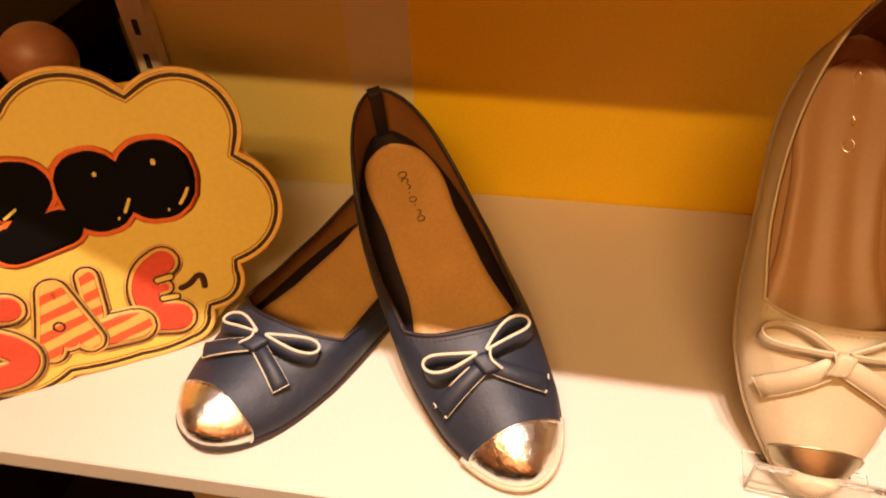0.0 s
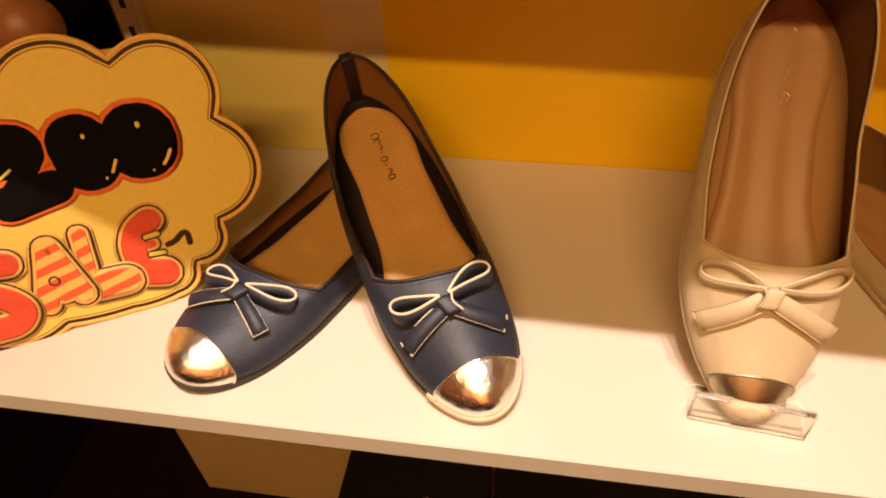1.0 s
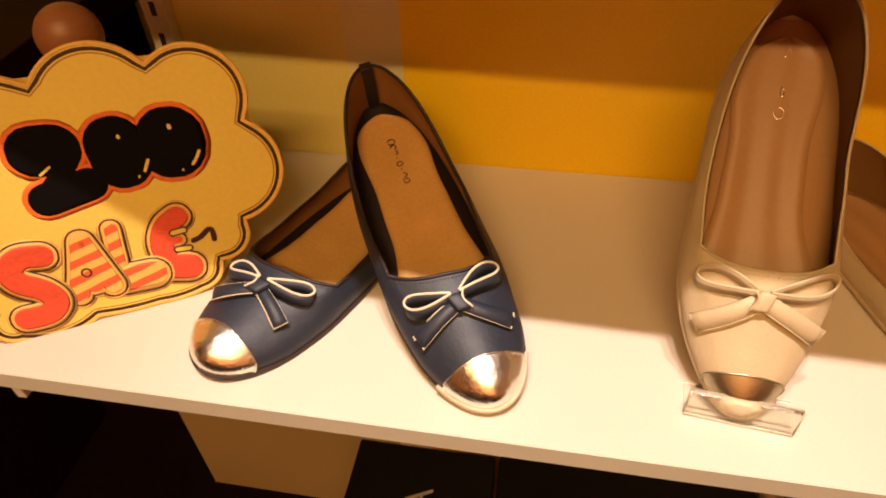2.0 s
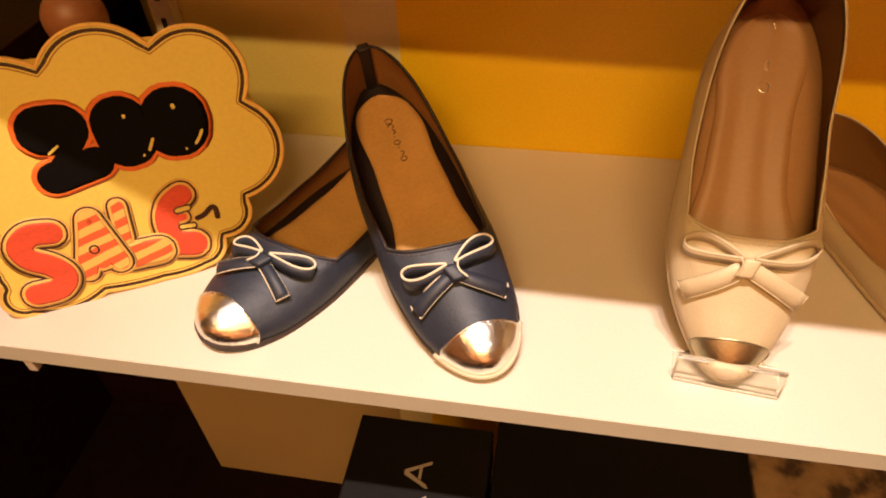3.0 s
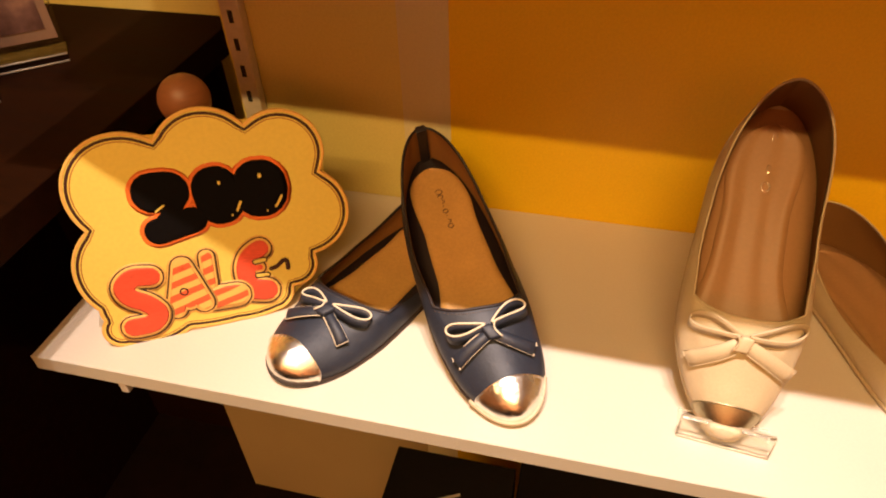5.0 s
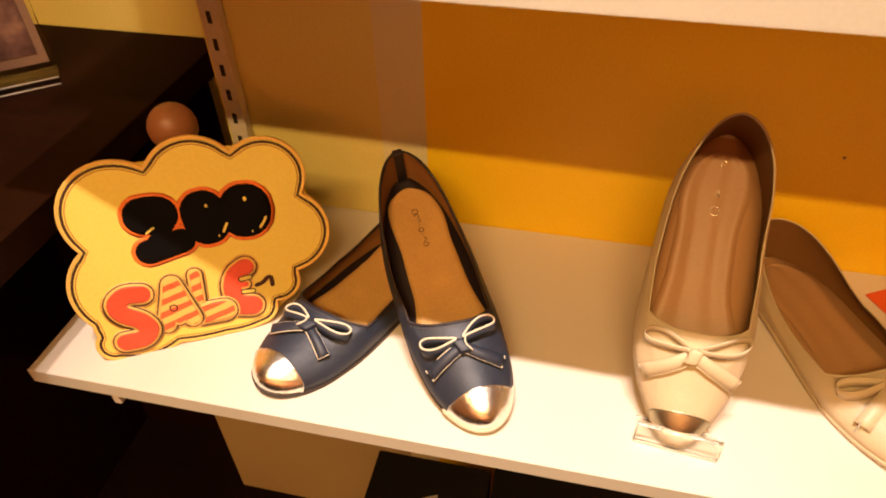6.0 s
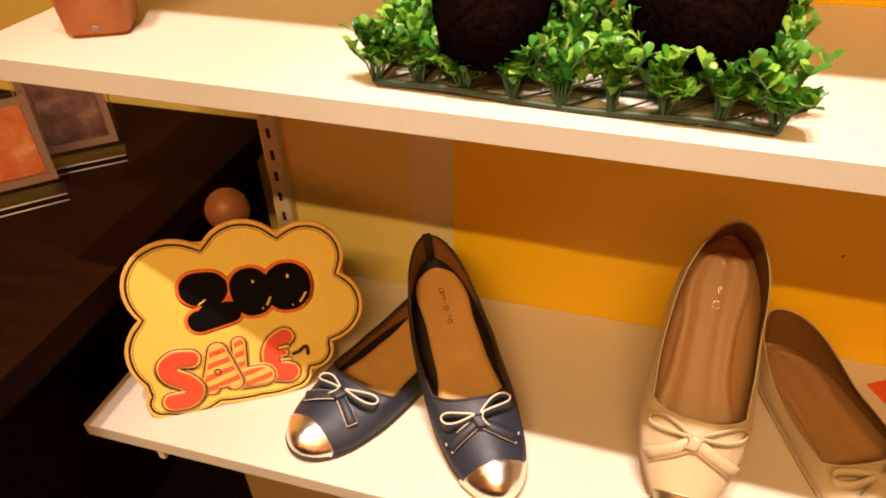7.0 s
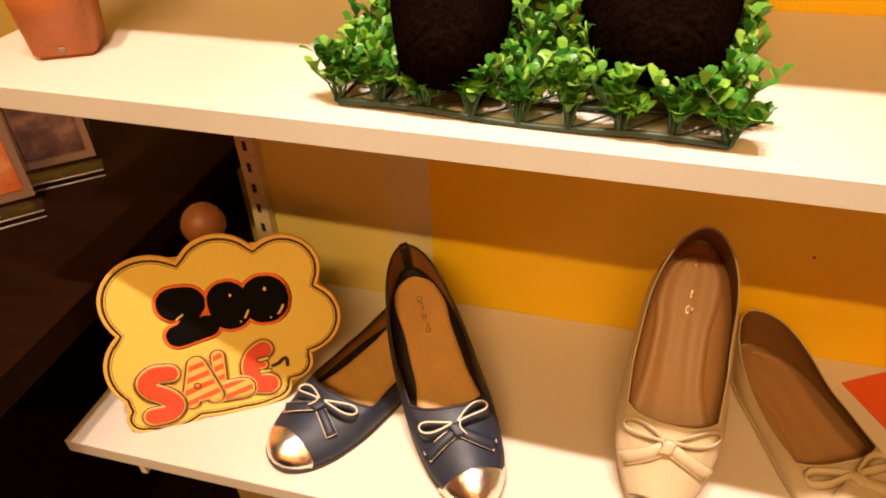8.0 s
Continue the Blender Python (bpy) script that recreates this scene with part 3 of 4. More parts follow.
def stroke(bm, pts, w, z, high=0.35):
    """A fat round-ended felt stroke, slightly domed."""
    P = [Vector((x * K, y * K, z * 0.001)) for x, y in pts]
    fine = []
    for a, b in zip(P, P[1:]):
        m = max(1, int((b - a).length / (0.002)))
        fine += [a + (b - a) * (i / m) for i in range(m)]
    fine.append(P[-1])
    if len(P) > 2:
        for _ in range(6):
            fine = [fine[0]] + [(fine[i - 1] + fine[i] * 2 + fine[i + 1]) / 4 for i in range(1, len(fine) - 1)] + [fine[-1]]
    r = w * K
    a, b = fine[0], fine[-1]
    da, db = (fine[0] - fine[1]).normalized(), (fine[-1] - fine[-2]).normalized()
    ends = [(0.98, 0.2), (0.9, 0.45), (0.7, 0.72), (0.4, 0.92)]
    pts3 = [(a + da * r * e, r * f) for e, f in ends] + [(p, r) for p in fine] + [(b + db * r * e, r * f) for e, f in reversed(ends)]
    rs = [x[1] for x in pts3]
    tube(bm, [x[0] for x in pts3], lambda k: rs[min(len(rs) - 1, round(k * (len(rs) - 1)))], 10, flat=high * 0.001 / max(r, 1e-6))


def sale_sign():
    a, b = Vector((0.8704, 0.4924, 0)), Vector((-0.1501, 0.2653, 0.9524))
    n = a.cross(b)
    m = Matrix(((a.x, b.x, n.x, -0.2192), (a.y, b.y, n.y, 0.2070), (a.z, b.z, n.z, S1 - 0.0003), (0, 0, 0, 1)))
    sign = empty("sale_sign", m, "yellow cloud-shaped card sign with hand-drawn sale lettering, propped on shelf", "sign")
    pts = cloud(0)
    bm = bmesh.new()
    top = [bm.verts.new((p.x * K, p.y * K, 0)) for p in pts]
    low = [bm.verts.new((p.x * K, p.y * K, -0.004)) for p in pts]
    f = bm.faces.new(top)
    bm.faces.new(list(reversed(low)))
    for i in range(len(pts)):
        j = (i + 1) % len(pts)
        g = bm.faces.new((top[i], low[i], low[j], top[j]))
        g.material_index = 1
    bmesh.ops.triangulate(bm, faces=[x for x in bm.faces if len(x.verts) > 4])
    part("card", bm, [M_CARD, M_CARDEDGE], sign, "yellow card with orange edges", False)
    lines = cloud(4.3)
    bm = bmesh.new()
    tube(bm, [(p.x * K, p.y * K, 0.0) for p in lines], 0.0012, 8, 0.035, True)
    part("border_line", bm, M_BROWNLINE, sign)
    bm = bmesh.new()
    tube(bm, [(p.x * K, p.y * K, 0.0) for p in cloud(6.9)], 0.00045, 8, 0.05, True)
    part("border_line", bm, M_FAINT, sign)
    bm = bmesh.new()
    tube(bm, [(p.x * K, p.y * K, 0.0001) for p in cloud(1.2)], 0.0011, 6, 0.12, True)
    part("rim_band", bm, M_CARDEDGE, sign, "orange-tinted rim")
    # figures: orange halo, black body
    two = [([(52, 124), (62, 123)], 16.5), ([(68, 113), (52, 99)], 5.5), ([(48, 92.5), (75, 97)], 11)]
    zero = [([(97.5, 119), (98.5, 107)], 18.3)]
    zero2 = [([(131, 115), (130.5, 110)], 21.6)]
    for k, strokes in enumerate((two, zero, zero2)):
        bm = bmesh.new()
        for s, w in strokes:
            stroke(bm, s, w + 3.2, 0.0, 0.05)
        halo = part("figure", bm, M_ORANGE, sign, "black bubble figure with an orange outline")
        bm = bmesh.new()
        for s, w in strokes:
            stroke(bm, s, w, 0.10, 0.05)
        part("fill", bm, M_BLACK, halo)
    for s, w in (([(132.5, 123.6), (132.5, 122.4)], 1.5), ([(101, 123.4), (101, 122.6)], 1.2), ([(146, 103.4), (144, 99), (140, 95.6)], 1.1), ([(113.7, 104.5), (112, 101), (109.8, 98)], 1.1), ([(56.5, 112.8), (50, 109)], 0.9), ([(132.9, 93.4), (132.8, 93)], 0.8), ([(105.4, 95.2), (105.2, 94.6)], 0.8)):
        bm = bmesh.new()
        stroke(bm, s, w * 0.9, 0.18, 0.04)
        part("highlight", bm, M_CARD, sign)
    # letters, from the one behind to the one in front: card-coloured halo, brown line, pale line, coloured body
    letters = ([([(119, 62), (110, 58), (104, 47), (104.5, 32)], 7.6), ([(107, 27), (117, 24)], 9.5), ([(106, 45), (116, 45.6)], 2.6)], M_RED), \
        ([([(77, 64), (74.5, 40)], 4.3), ([(74, 26.5), (93, 25.5)], 9.2)], M_REDSTRIPE), \
        ([([(56.5, 60), (51, 43), (44, 24)], 6.4), ([(57, 60), (66, 25)], 6.4), ([(54, 42), (55, 29)], 6.4)], M_REDSTRIPE), \
        ([([(31, 57), (18, 59.5), (8, 51.5), (11, 42), (24, 34), (31, 23.5), (23, 15), (8, 15.5)], 8.0)], M_RED)
    for k, (strokes, mat) in enumerate(letters):
        bm = bmesh.new()
        for s, w in strokes:
            stroke(bm, s, w + 4.6, 0.30 * k, 0.05)
        lt = part("letter", bm, M_CARDEDGE, sign, "bubble letter in marker colours")
        for grow, z, mm, nm in ((3.2, 0.07, M_BROWNLINE, "outline"), (2.0, 0.14, M_CARDEDGE, "inner_line"), (0.0, 0.21, mat, "fill")):
            bm = bmesh.new()
            for s, w in strokes:
                stroke(bm, s, w + grow, z + 0.30 * k, 0.05)
            part(nm, bm, mm, lt)
        if k == 0:
            for s, w in (([(113.5, 51.2), (121, 51.6)], 1.6), ([(113, 38.6), (121, 37.8)], 1.5)):
                for grow, z, mm, nm in ((1.1, 0.26, M_BROWNLINE, "outline"), (0.0, 0.31, M_CARD, "gap")):
                    bm = bmesh.new()
                    stroke(bm, s, w + grow, z, 0.04)
                    part(nm, bm, mm, lt)
    bm = bmesh.new()
    tube(bm, [((53 + 2.9 * math.cos(a)) * K, (38 + 2.9 * math.sin(a)) * K, 0.0009) for a in [math.pi * 2 * i / 18 for i in range(18)]], 0.0007, 5, 0.4, True)
    part("flourish", bm, M_BROWNLINE, sign)
    bm = bmesh.new()
    stroke(bm, [(125, 42.5), (131, 43), (136, 49.5), (139.5, 50), (138.5, 40)], 1.9, 0.4, 0.12)
    part("flourish", bm, M_BROWNLINE, sign)
    # bent strut behind the card
    bm = bmesh.new()
    box(bm, 0.055, 0.095, 0.004, 0.09, -0.0075, -0.0045, 0.0005, 1)
    part("strut", bm, M_CARDEDGE, sign, smooth=False)


sale_sign()


# ---- upright, dark side unit, ball, frames ----
def upright():
    up = empty("slotted_upright", pose(-0.207, WALL, 0), "cream steel slotted wall upright beside the yellow panel", "shelf upright", kind="structure")
    part("channel", box(bmesh.new(), 0.001, 0.020, -0.012, -0.0005, S1 + 0.001, 2.6, 0.001, 2), M_UPRIGHT, up, smooth=False)
    me = link_bm("slot", box(bmesh.new(), -0.0023, 0.0023, -0.0004, 0.0004, -0.0058, 0.0058, 0.0003, 1), M_SLOT, False)
    for i in range(26):
        ob = new("slot", me)
        ob.parent = up
        ob.location = (0.010, -0.0122, 0.73 + 0.0262 * i)


def dark_unit():
    z = 0.834
    unit = empty("side_shelf", pose(-0.266, 0.556, z), "dark brown wooden side shelf holding clear photo frames", "shelf")
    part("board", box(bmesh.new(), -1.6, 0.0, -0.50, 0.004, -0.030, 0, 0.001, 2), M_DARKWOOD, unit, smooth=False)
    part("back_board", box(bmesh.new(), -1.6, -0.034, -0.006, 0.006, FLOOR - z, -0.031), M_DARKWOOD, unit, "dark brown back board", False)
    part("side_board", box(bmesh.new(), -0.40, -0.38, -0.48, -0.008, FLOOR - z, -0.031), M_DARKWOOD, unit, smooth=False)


def lathe(bm, prof, n=28):
    rows = [[bm.verts.new((r * math.cos(2 * math.pi * i / n), r * math.sin(2 * math.pi * i / n), z)) for i in range(n)] for r, z in prof]
    for A, B in zip(rows, rows[1:]):
        for i in range(n):
            bm.faces.new((A[i], A[(i + 1) % n], B[(i + 1) % n], B[i]))
    bm.faces.new(rows[0])
    bm.faces.new(rows[-1])
    return bm


def wooden_post():
    """A turned wooden post with a ball top that the sign leans near."""
    ob = empty("wooden_post", pose(-0.188, 0.330, S1), "turned tan wooden post with a ball top behind a sign", "display post")
    part("base", lathe(bmesh.new(), [(0.024, 0.0), (0.025, 0.003), (0.024, 0.008), (0.010, 0.011)]), M_KNOB, ob)
    part("stem", lathe(bmesh.new(), [(0.009, 0.0105), (0.008, 0.07), (0.009, 0.131), (0.013, 0.140), (0.010, 0.148)]), M_KNOB, ob)
    part("ball", lathe(bmesh.new(), [(0.0205 * math.sin(a), 0.164 - 0.0205 * math.cos(a)) for a in [0.4 + 2.72 * i / 18 for i in range(19)]]), M_KNOB, ob)


def photo_frame(m, w, h, card, picture, label):
    """Clear acrylic block frame with a bordered picture, leaning back on its base block."""
    fr = empty("photo_frame", m, label, "photo frame", "clear photo frames")
    clear_part("base_block", box(bmesh.new(), -w / 2 - 0.004, w / 2 + 0.004, -0.012, 0.020, 0, 0.008, 0.001, 2), fr, "clear acrylic base block", M_CLEAR)
    # two tubes paint the light lines on the base block's front edges
    for y, z in ((-0.0125, 0.0012), (-0.0118, 0.0082)):
        part("edge_glint", tube(bmesh.new(), [(-w / 2 - 0.003, y, z), (w / 2 + 0.003, y, z)], 0.0009, 6), M_PALEGLINT, fr, "thin pale tube standing in for light caught in the clear edge")
    lean = pose(0, 0, 0.0082, -8, 0, 0)
    bm = box(bmesh.new(), -w / 2 - 0.004, w / 2 + 0.004, 0.004, 0.007, 0, h, 0.0008, 2)
    bmesh.ops.transform(bm, matrix=lean, verts=bm.verts[:])
    clear_part("back_plate", bm, fr, "", M_CLEAR)
    bm = box(bmesh.new(), -w / 2, w / 2, 0.0016, 0.0024, 0.012, h - 0.004)
    bmesh.ops.transform(bm, matrix=lean, verts=bm.verts[:])
    cd = part("card", bm, card, fr, "pale bordered card", False)
    bm = box(bmesh.new(), -w / 2 + 0.008, w / 2 - 0.008, 0.0008, 0.0014, 0.022, h - 0.012)
    bmesh.ops.transform(bm, matrix=lean, verts=bm.verts[:])
    part("picture", bm, picture, cd, "faded blurred picture", False)


def blurred_picture(name, a, b, c):
    m, n, l, bs = nodes_of(name)
    tc, tx, rp = n.new("ShaderNodeTexCoord"), n.new("ShaderNodeTexNoise"), n.new("ShaderNodeValToRGB")
    tx.inputs["Scale"].default_value, tx.inputs["Detail"].default_value = 45, 3
    e = rp.color_ramp.elements
    e[0].position, e[0].color, e[1].position, e[1].color = 0.35, (*a, 1), 0.68, (*b, 1)
    mid = e.new(0.52)
    mid.color = (*c, 1)
    l.new(tc.outputs["Object"], tx.inputs["Vector"])
    l.new(tx.outputs["Fac"], rp.inputs["Fac"])
    l.new(rp.outputs["Color"], bs.inputs["Base Color"])
    bs.inputs["Roughness"].default_value = 0.5
    return m


M_KNOB = surface("turned_wood", (0.26, 0.10, 0.038), 0.45, grain=90, vary=0.12, stretch=(1, 1, 5))
M_PIC1 = blurred_picture("orange_picture", (0.45, 0.10, 0.03), (0.60, 0.30, 0.12), (0.50, 0.16, 0.05))
M_PIC2 = blurred_picture("plum_picture", (0.07, 0.03, 0.025), (0.26, 0.14, 0.10), (0.14, 0.07, 0.06))
M_CARD1 = surface("pink_card", (0.22, 0.13, 0.085), 0.6, vary=0.06)
upright()
dark_unit()
wooden_post()
photo_frame(pose(-0.420, 0.410, 0.834, 0, 0, 40), 0.080, 0.105, M_CARD1, M_PIC2, "clear acrylic photo frame with a dark plum picture")
photo_frame(pose(-0.427, 0.322, 0.834, 0, 0, 44), 0.080, 0.105, M_CARD1, M_PIC1, "clear acrylic photo frame with an orange picture")

# ---- below the shelf ----
M_BOXBLACK = surface("black_box_card", (0.006, 0.0042, 0.0034), 0.55, spec=0.2, grain=200, vary=0.2, bump=0.05)
M_BOXBEIGE = blurred_picture("ornate_box_card", (0.05, 0.03, 0.02), (0.32, 0.20, 0.10), (0.26, 0.16, 0.08))
M_WHITEINK = surface("white_print", (0.36, 0.32, 0.27), 0.5)


def carton(x0, x1, y0, z1, mat, label):
    c = empty("shoe_box", pose(x0, y0, FLOOR), label, "box", "boxes under the shelf")
    part("body", box(bmesh.new(), 0, x1 - x0, 0.002, 0.175, 0, z1 - FLOOR - 0.05, 0.002, 2), mat, c, smooth=False)
    part("lid", box(bmesh.new(), -0.001, x1 - x0 + 0.001, 0, 0.177, z1 - FLOOR - 0.05, z1 - FLOOR, 0.002, 2), mat, c, smooth=False)
    return c


b1 = carton(-0.018, 0.1015, 0.094, 0.52, M_BOXBLACK, "tall black card box with pale printed mark")
carton(0.107, 0.317, 0.128, 0.52, M_BOXBLACK, "wide black card box standing on the floor")
carton(0.321, 0.510, 0.128, 0.52, M_BOXBEIGE, "beige card box with a dark ornament")
# the mark on the black box's lid: plain wedge and block shapes
for y0, wide, pts in ((0.208, 0.60, ((0.0, 0.0), (0.004, 0.0), (0.036, 0.017), (0.036, 0.024), (0.0, 0.042), (0.0, 0.037), (0.012, 0.031), (0.012, 0.012), (0.016, 0.014), (0.016, 0.029), (0.030, 0.021), (0.004, 0.006))),
                      (0.181, 0.62, ((0.0, 0.0), (0.036, 0.0), (0.036, 0.016), (0.028, 0.024), (0.020, 0.018), (0.0, 0.034), (0.0, 0.027), (0.017, 0.011), (0.017, 0.006), (0.0, 0.006)))):
    bm = bmesh.new()
    f = bm.faces.new([bm.verts.new((0.072 - a * 0.62, y0 - 0.094 + b * wide, 0.52 - FLOOR + 0.0003)) for a, b in pts])
    r = bmesh.ops.extrude_face_region(bm, geom=[f])
    bmesh.ops.translate(bm, vec=(0, 0, 0.0003), verts=[v for v in r["geom"] if isinstance(v, bmesh.types.BMVert)])
    part("printed_mark", bm, M_WHITEINK, b1, smooth=False)

# ---- upper shelf: pot, leafy mat, dark shoes ----
M_TERRA = surface("terracotta_plastic", (0.47, 0.150, 0.036), 0.45, grain=260, vary=0.10, bump=0.15)
M_SOIL = surface("dark_soil", (0.03, 0.02, 0.012), 0.9, grain=150, vary=0.4, bump=0.6)
M_SUEDE = surface("black_suede", (0.005, 0.0022, 0.0015), 0.95, grain=330, vary=0.9, bump=1.0, spec=0.0, dist=0.0016)


def pot():
    p = empty("plant_pot", pose(-0.2155, 0.2835, S2, 0, 0, 26), "square tapered terracotta plant pot on the white shelf", "plant pot")

    def ring(h0, h1, z0, z1, inner=0.0):
        bm = bmesh.new()
        lo = [bm.verts.new((sx * h0, sy * h0, z0)) for sx, sy in ((-1, -1), (1, -1), (1, 1), (-1, 1))]
        hi = [bm.verts.new((sx * h1, sy * h1, z1)) for sx, sy in ((-1, -1), (1, -1), (1, 1), (-1, 1))]
        bm.faces.new(lo)
        bm.faces.new(hi)
        for i in range(4):
            bm.faces.new((lo[i], lo[(i + 1) % 4], hi[(i + 1) % 4], hi[i]))
        bmesh.ops.bevel(bm, geom=[e for e in bm.edges], offset=0.003, segments=3, affect="EDGES")
        return bm
    part("body", ring(0.0206, 0.0264, 0, 0.075), M_TERRA, p)
    part("rim", ring(0.0287, 0.0297, 0.0752, 0.09), M_TERRA, p)
    part("soil", ring(0.0245, 0.0245, 0.0865, 0.0915), M_SOIL, p)
    part("drain_notch", box(bmesh.new(), -0.003, 0.003, -0.0222, -0.0204, 0.004, 0.009, 0.001, 1), M_CARD1, p, "small pale notch at the foot", False)


def leaf_material():
    m, n, l, b = nodes_of("boxwood_leaf")
    g, rp, tc, tx, mx = n.new("ShaderNodeNewGeometry"), n.new("ShaderNodeValToRGB"), n.new("ShaderNodeTexCoord"), n.new("ShaderNodeTexNoise"), n.new("ShaderNodeMath")
    e = rp.color_ramp.elements
    e[0].color, e[1].color = (0.02, 0.125, 0.014, 1), (0.33, 0.58, 0.07, 1)
    mid = e.new(0.5)
    mid.color = (0.09, 0.32, 0.03, 1)
    tx.inputs["Scale"].default_value = 160
    mx.operation = "MULTIPLY_ADD"
    mx.inputs[1].default_value = 0.35
    l.new(tc.outputs["Object"], tx.inputs["Vector"])
    l.new(tx.outputs["Fac"], mx.inputs[0])
    sub = n.new("ShaderNodeMath")
    sub.operation = "SUBTRACT"
    sub.inputs[1].default_value = 0.17
    l.new(g.outputs["Random Per Island"], sub.inputs[0])
    l.new(sub.outputs["Value"], mx.inputs[2])
    l.new(mx.outputs["Value"], rp.inputs["Fac"])
    l.new(rp.outputs["Color"], b.inputs["Base Color"])
    b.inputs["Roughness"].default_value = 0.36
    tr, ms = n.new("ShaderNodeBsdfTranslucent"), n.new("ShaderNodeMixShader")
    l.new(rp.outputs["Color"], tr.inputs["Color"])
    ms.inputs["Fac"].default_value = 0.30
    l.new(b.outputs["BSDF"], ms.inputs[1])
    l.new(tr.outputs["BSDF"], ms.inputs[2])
    l.new(ms.outputs["Shader"], n["Material Output"].inputs["Surface"])
    return m


M_LEAF = leaf_material()
M_STEM = surface("green_plastic_stem", (0.025, 0.075, 0.018), 0.5, grain=200, vary=0.2)
M_GRID = surface("dark_green_plastic", (0.012, 0.032, 0.010), 0.5, grain=200, vary=0.2)


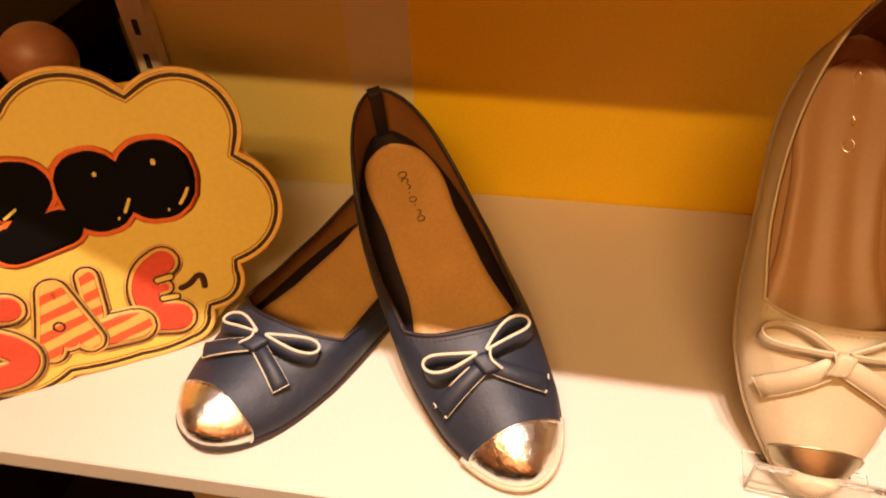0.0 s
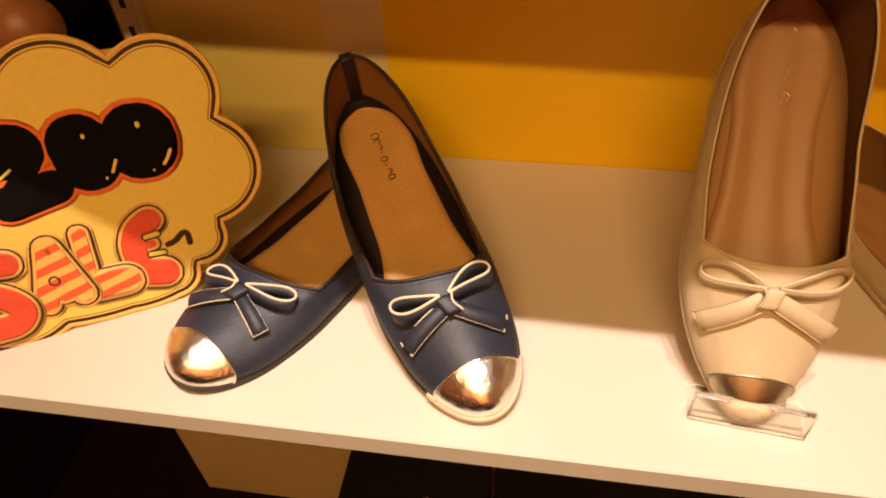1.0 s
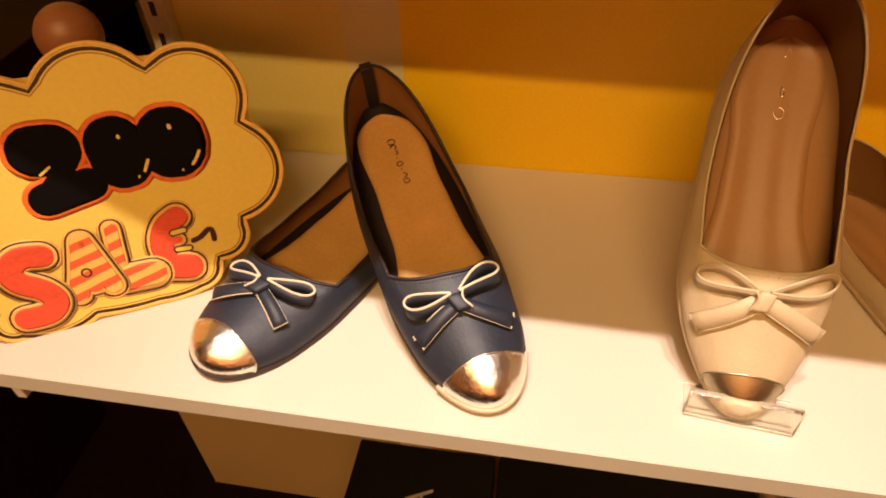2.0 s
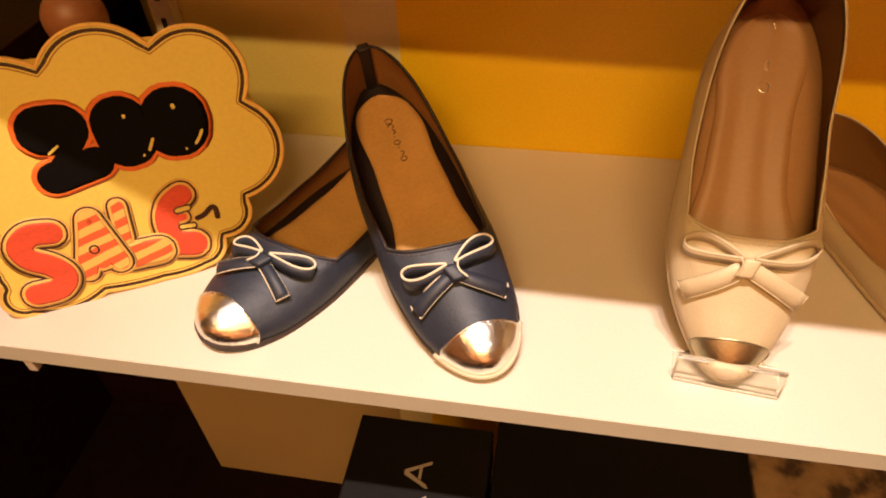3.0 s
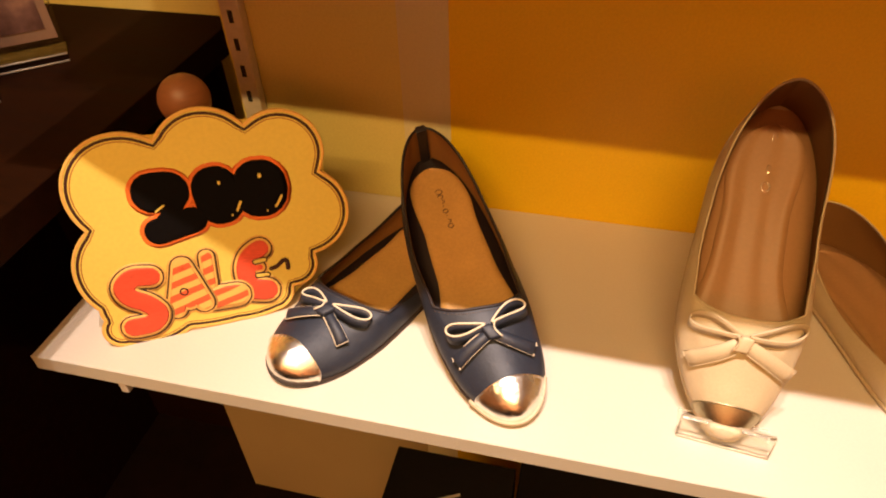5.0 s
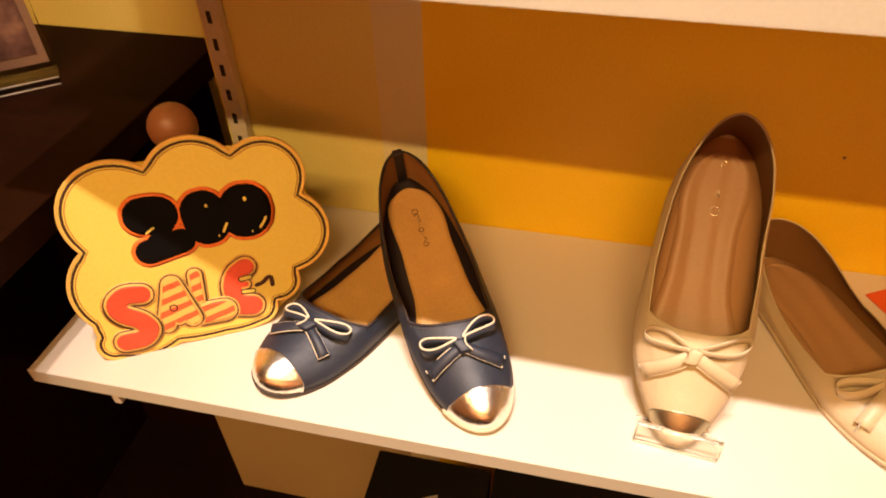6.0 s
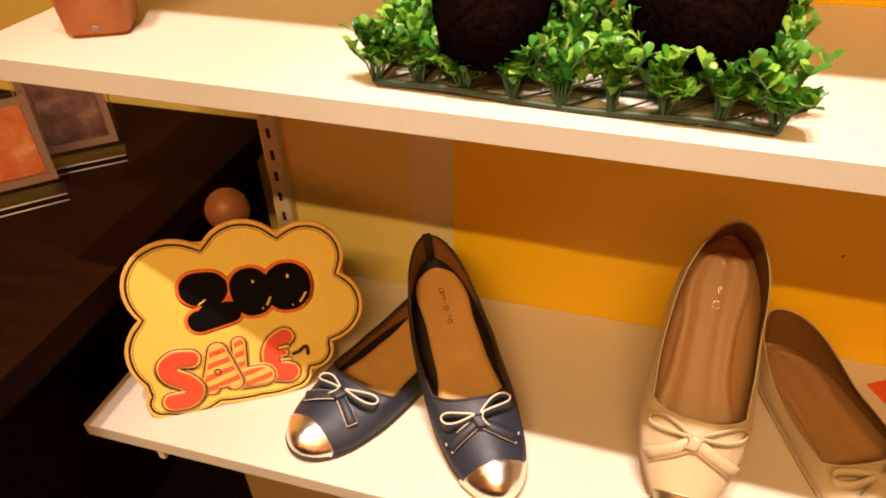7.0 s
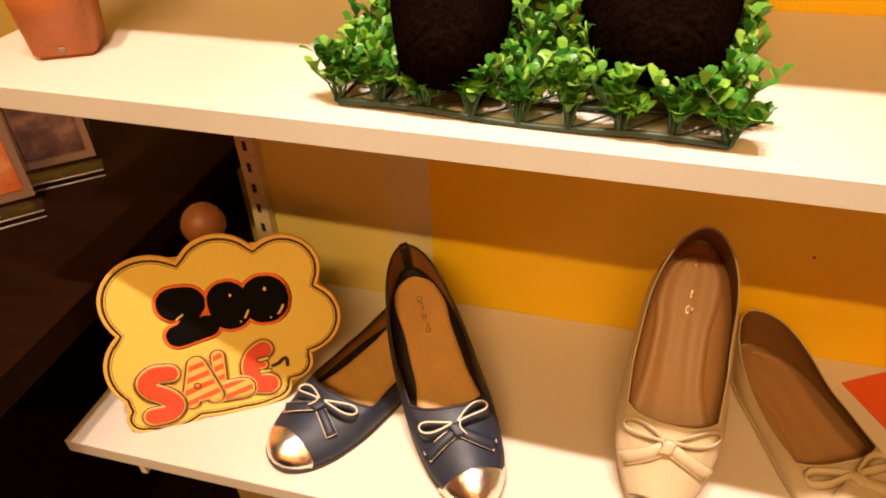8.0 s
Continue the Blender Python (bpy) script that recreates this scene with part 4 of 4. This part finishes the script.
def leafy_mat():
    x0, y0, w, d = 0.012, 0.2315, 0.217, 0.165
    rng = random.Random(7)
    mat = empty("boxwood_mat", pose(x0, y0, S2, 0, 0, -3.3), "artificial boxwood leaf mat on a dark green plastic grid", "artificial plant")
    nx, ny = 9, 7
    bm = bmesh.new()

    def sag(x):
        return 0.0016 + 0.0016 * (1 + math.sin(x * 42))
    for j in range(ny):
        y = d * j / (ny - 1)
        tube(bm, [(w * i / 24, y, sag(w * i / 24)) for i in range(25)], 0.0022 if j == 0 else 0.0014, 5)
    for i in range(nx):
        x = w * i / (nx - 1)
        tube(bm, [(x, d * j / 12, sag(x)) for j in range(13)], 0.0012, 5)
        if i < nx - 1:
            for j in range(ny - 1):
                tube(bm, [(x, d * j / (ny - 1), sag(x)), (x + w / (nx - 1), d * (j + 1) / (ny - 1), sag(x + w / (nx - 1)))], 0.0008, 4)
    part("grid", bm, M_GRID, mat, "dark green plastic grid")
    stems, leaves = bmesh.new(), bmesh.new()

    def leaf(p, direction, size, up):
        t = direction.normalized()
        s = t.cross(up)
        s = s.normalized() if s.length > 1e-4 else Vector((1, 0, 0))
        n = s.cross(t)
        curl = rng.uniform(-0.10, 0.16)
        rows = []
        for k, wd, lift in ((0.0, 0.04, 0.0), (0.20, 0.15, 0.03), (0.45, 0.27, 0.06), (0.72, 0.34, 0.05), (0.92, 0.24, 0.0), (1.0, 0.10, -0.04)):
            c = p + t * size * k + n * size * (lift + curl * k * k)
            rows.append([leaves.verts.new(c - s * size * wd + n * size * 0.22 * wd), leaves.verts.new(c), leaves.verts.new(c + s * size * wd + n * size * 0.22 * wd)])
        for A, B in zip(rows, rows[1:]):
            for j in range(2):
                leaves.faces.new((A[j], A[j + 1], B[j + 1], B[j]))

    for i in range(nx):
        for j in range(ny):
            bx, by = w * i / (nx - 1), d * j / (ny - 1)
            for k in range(10):
                a = rng.uniform(0, 2 * math.pi)
                out = rng.uniform(0.003, 0.020)
                high = rng.uniform(0.016, 0.045) * (0.72 if j < 2 else 1.0)
                base = Vector((bx + 0.0015 * math.cos(a), by + 0.0015 * math.sin(a), 0.003))
                oy = out * math.sin(a) * 0.9
                tip = base + Vector((out * math.cos(a), abs(oy) * 0.6 if j == 0 else oy, high))
                mid = (base + tip) / 2 + Vector((-0.003 * math.cos(a), -0.003 * math.sin(a), 0.003))
                tube(stems, [base, mid, tip], 0.0008, 4)
                for q in (0.42, 0.62, 0.82, 1.0):
                    c = base.lerp(mid, q * 2) if q < 0.5 else mid.lerp(tip, q * 2 - 1)
                    b = rng.uniform(0, 2 * math.pi)
                    for side in ((0, math.pi) if q < 1 else (0, 2.1, 4.2)):
                        if rng.random() < 0.08:
                            continue
                        bb = b + side + rng.uniform(-0.3, 0.3)
                        dd = Vector((math.cos(bb), math.sin(bb), rng.uniform(0.5, 1.9)))
                        leaf(c, dd, rng.uniform(0.0075, 0.0112), Vector((0, 0, 1)))
    part("stem_mass", stems, M_STEM, mat)["kind"] = "stuff"
    part("foliage", leaves, M_LEAF, mat, "small glossy green leaves")["kind"] = "stuff"


pot()
leafy_mat()
BLACK = dict(form=FORM_PLAIN, leather=M_SUEDE, lining=M_SUEDE, insole=M_SUEDE, binding=M_SUEDE, sole_m=M_SUEDE, edge=M_SUEDE, cap=None, group="pair of black shoes", sole_in=0.006)
for x, y, turn, mir in ((0.079, 0.224, 14, 1), (0.190, 0.232, -3, -1)):
    ballet_flat(pose(x, y, S2 + (0.012 if turn > 0 else 0.019), 15, 0, turn) @ Matrix.Diagonal((0.98 if turn > 0 else 1.18, 0.9, 1.45, 1)), "black suede flat resting on the leafy mat", mirror=mir, **BLACK)

# ---- small things ----
M_REDCARD = surface("red_orange_card", (0.72, 0.10, 0.025), 0.55, grain=200, vary=0.06)
price = thing("price_card", box(bmesh.new(), 0, 0.10, -0.075, 0, 0, 0.0012, 0.0003, 1), M_REDCARD, "red-orange price card lying on the white shelf", "card")
price.matrix_world = pose(0.427, 0.417, S1 + 0.0002, 0, 0, 29)
for x, z in ((0.372, 0.825),):
    bm = lathe(bmesh.new(), [(0.0016, -0.0006), (0.0014, 0.0002), (0.0006, 0.0004)], 10)
    nail = thing("nail_head", bm, M_TAN, "tiny dark nail head in the yellow panel", "nail")
    nail.matrix_world = pose(x, WALL - 0.0003, z, 90, 0, 0)
clip = thing("shelf_clip", box(bmesh.new(), -0.0035, 0.0035, 0, 0.008, -0.012, 0, 0.001, 2), M_SHELF, "small pale clip below the shelf's front edge", "clip")
clip.matrix_world = pose(-0.2162, 0.1795, S1 - THICK - 0.0004)
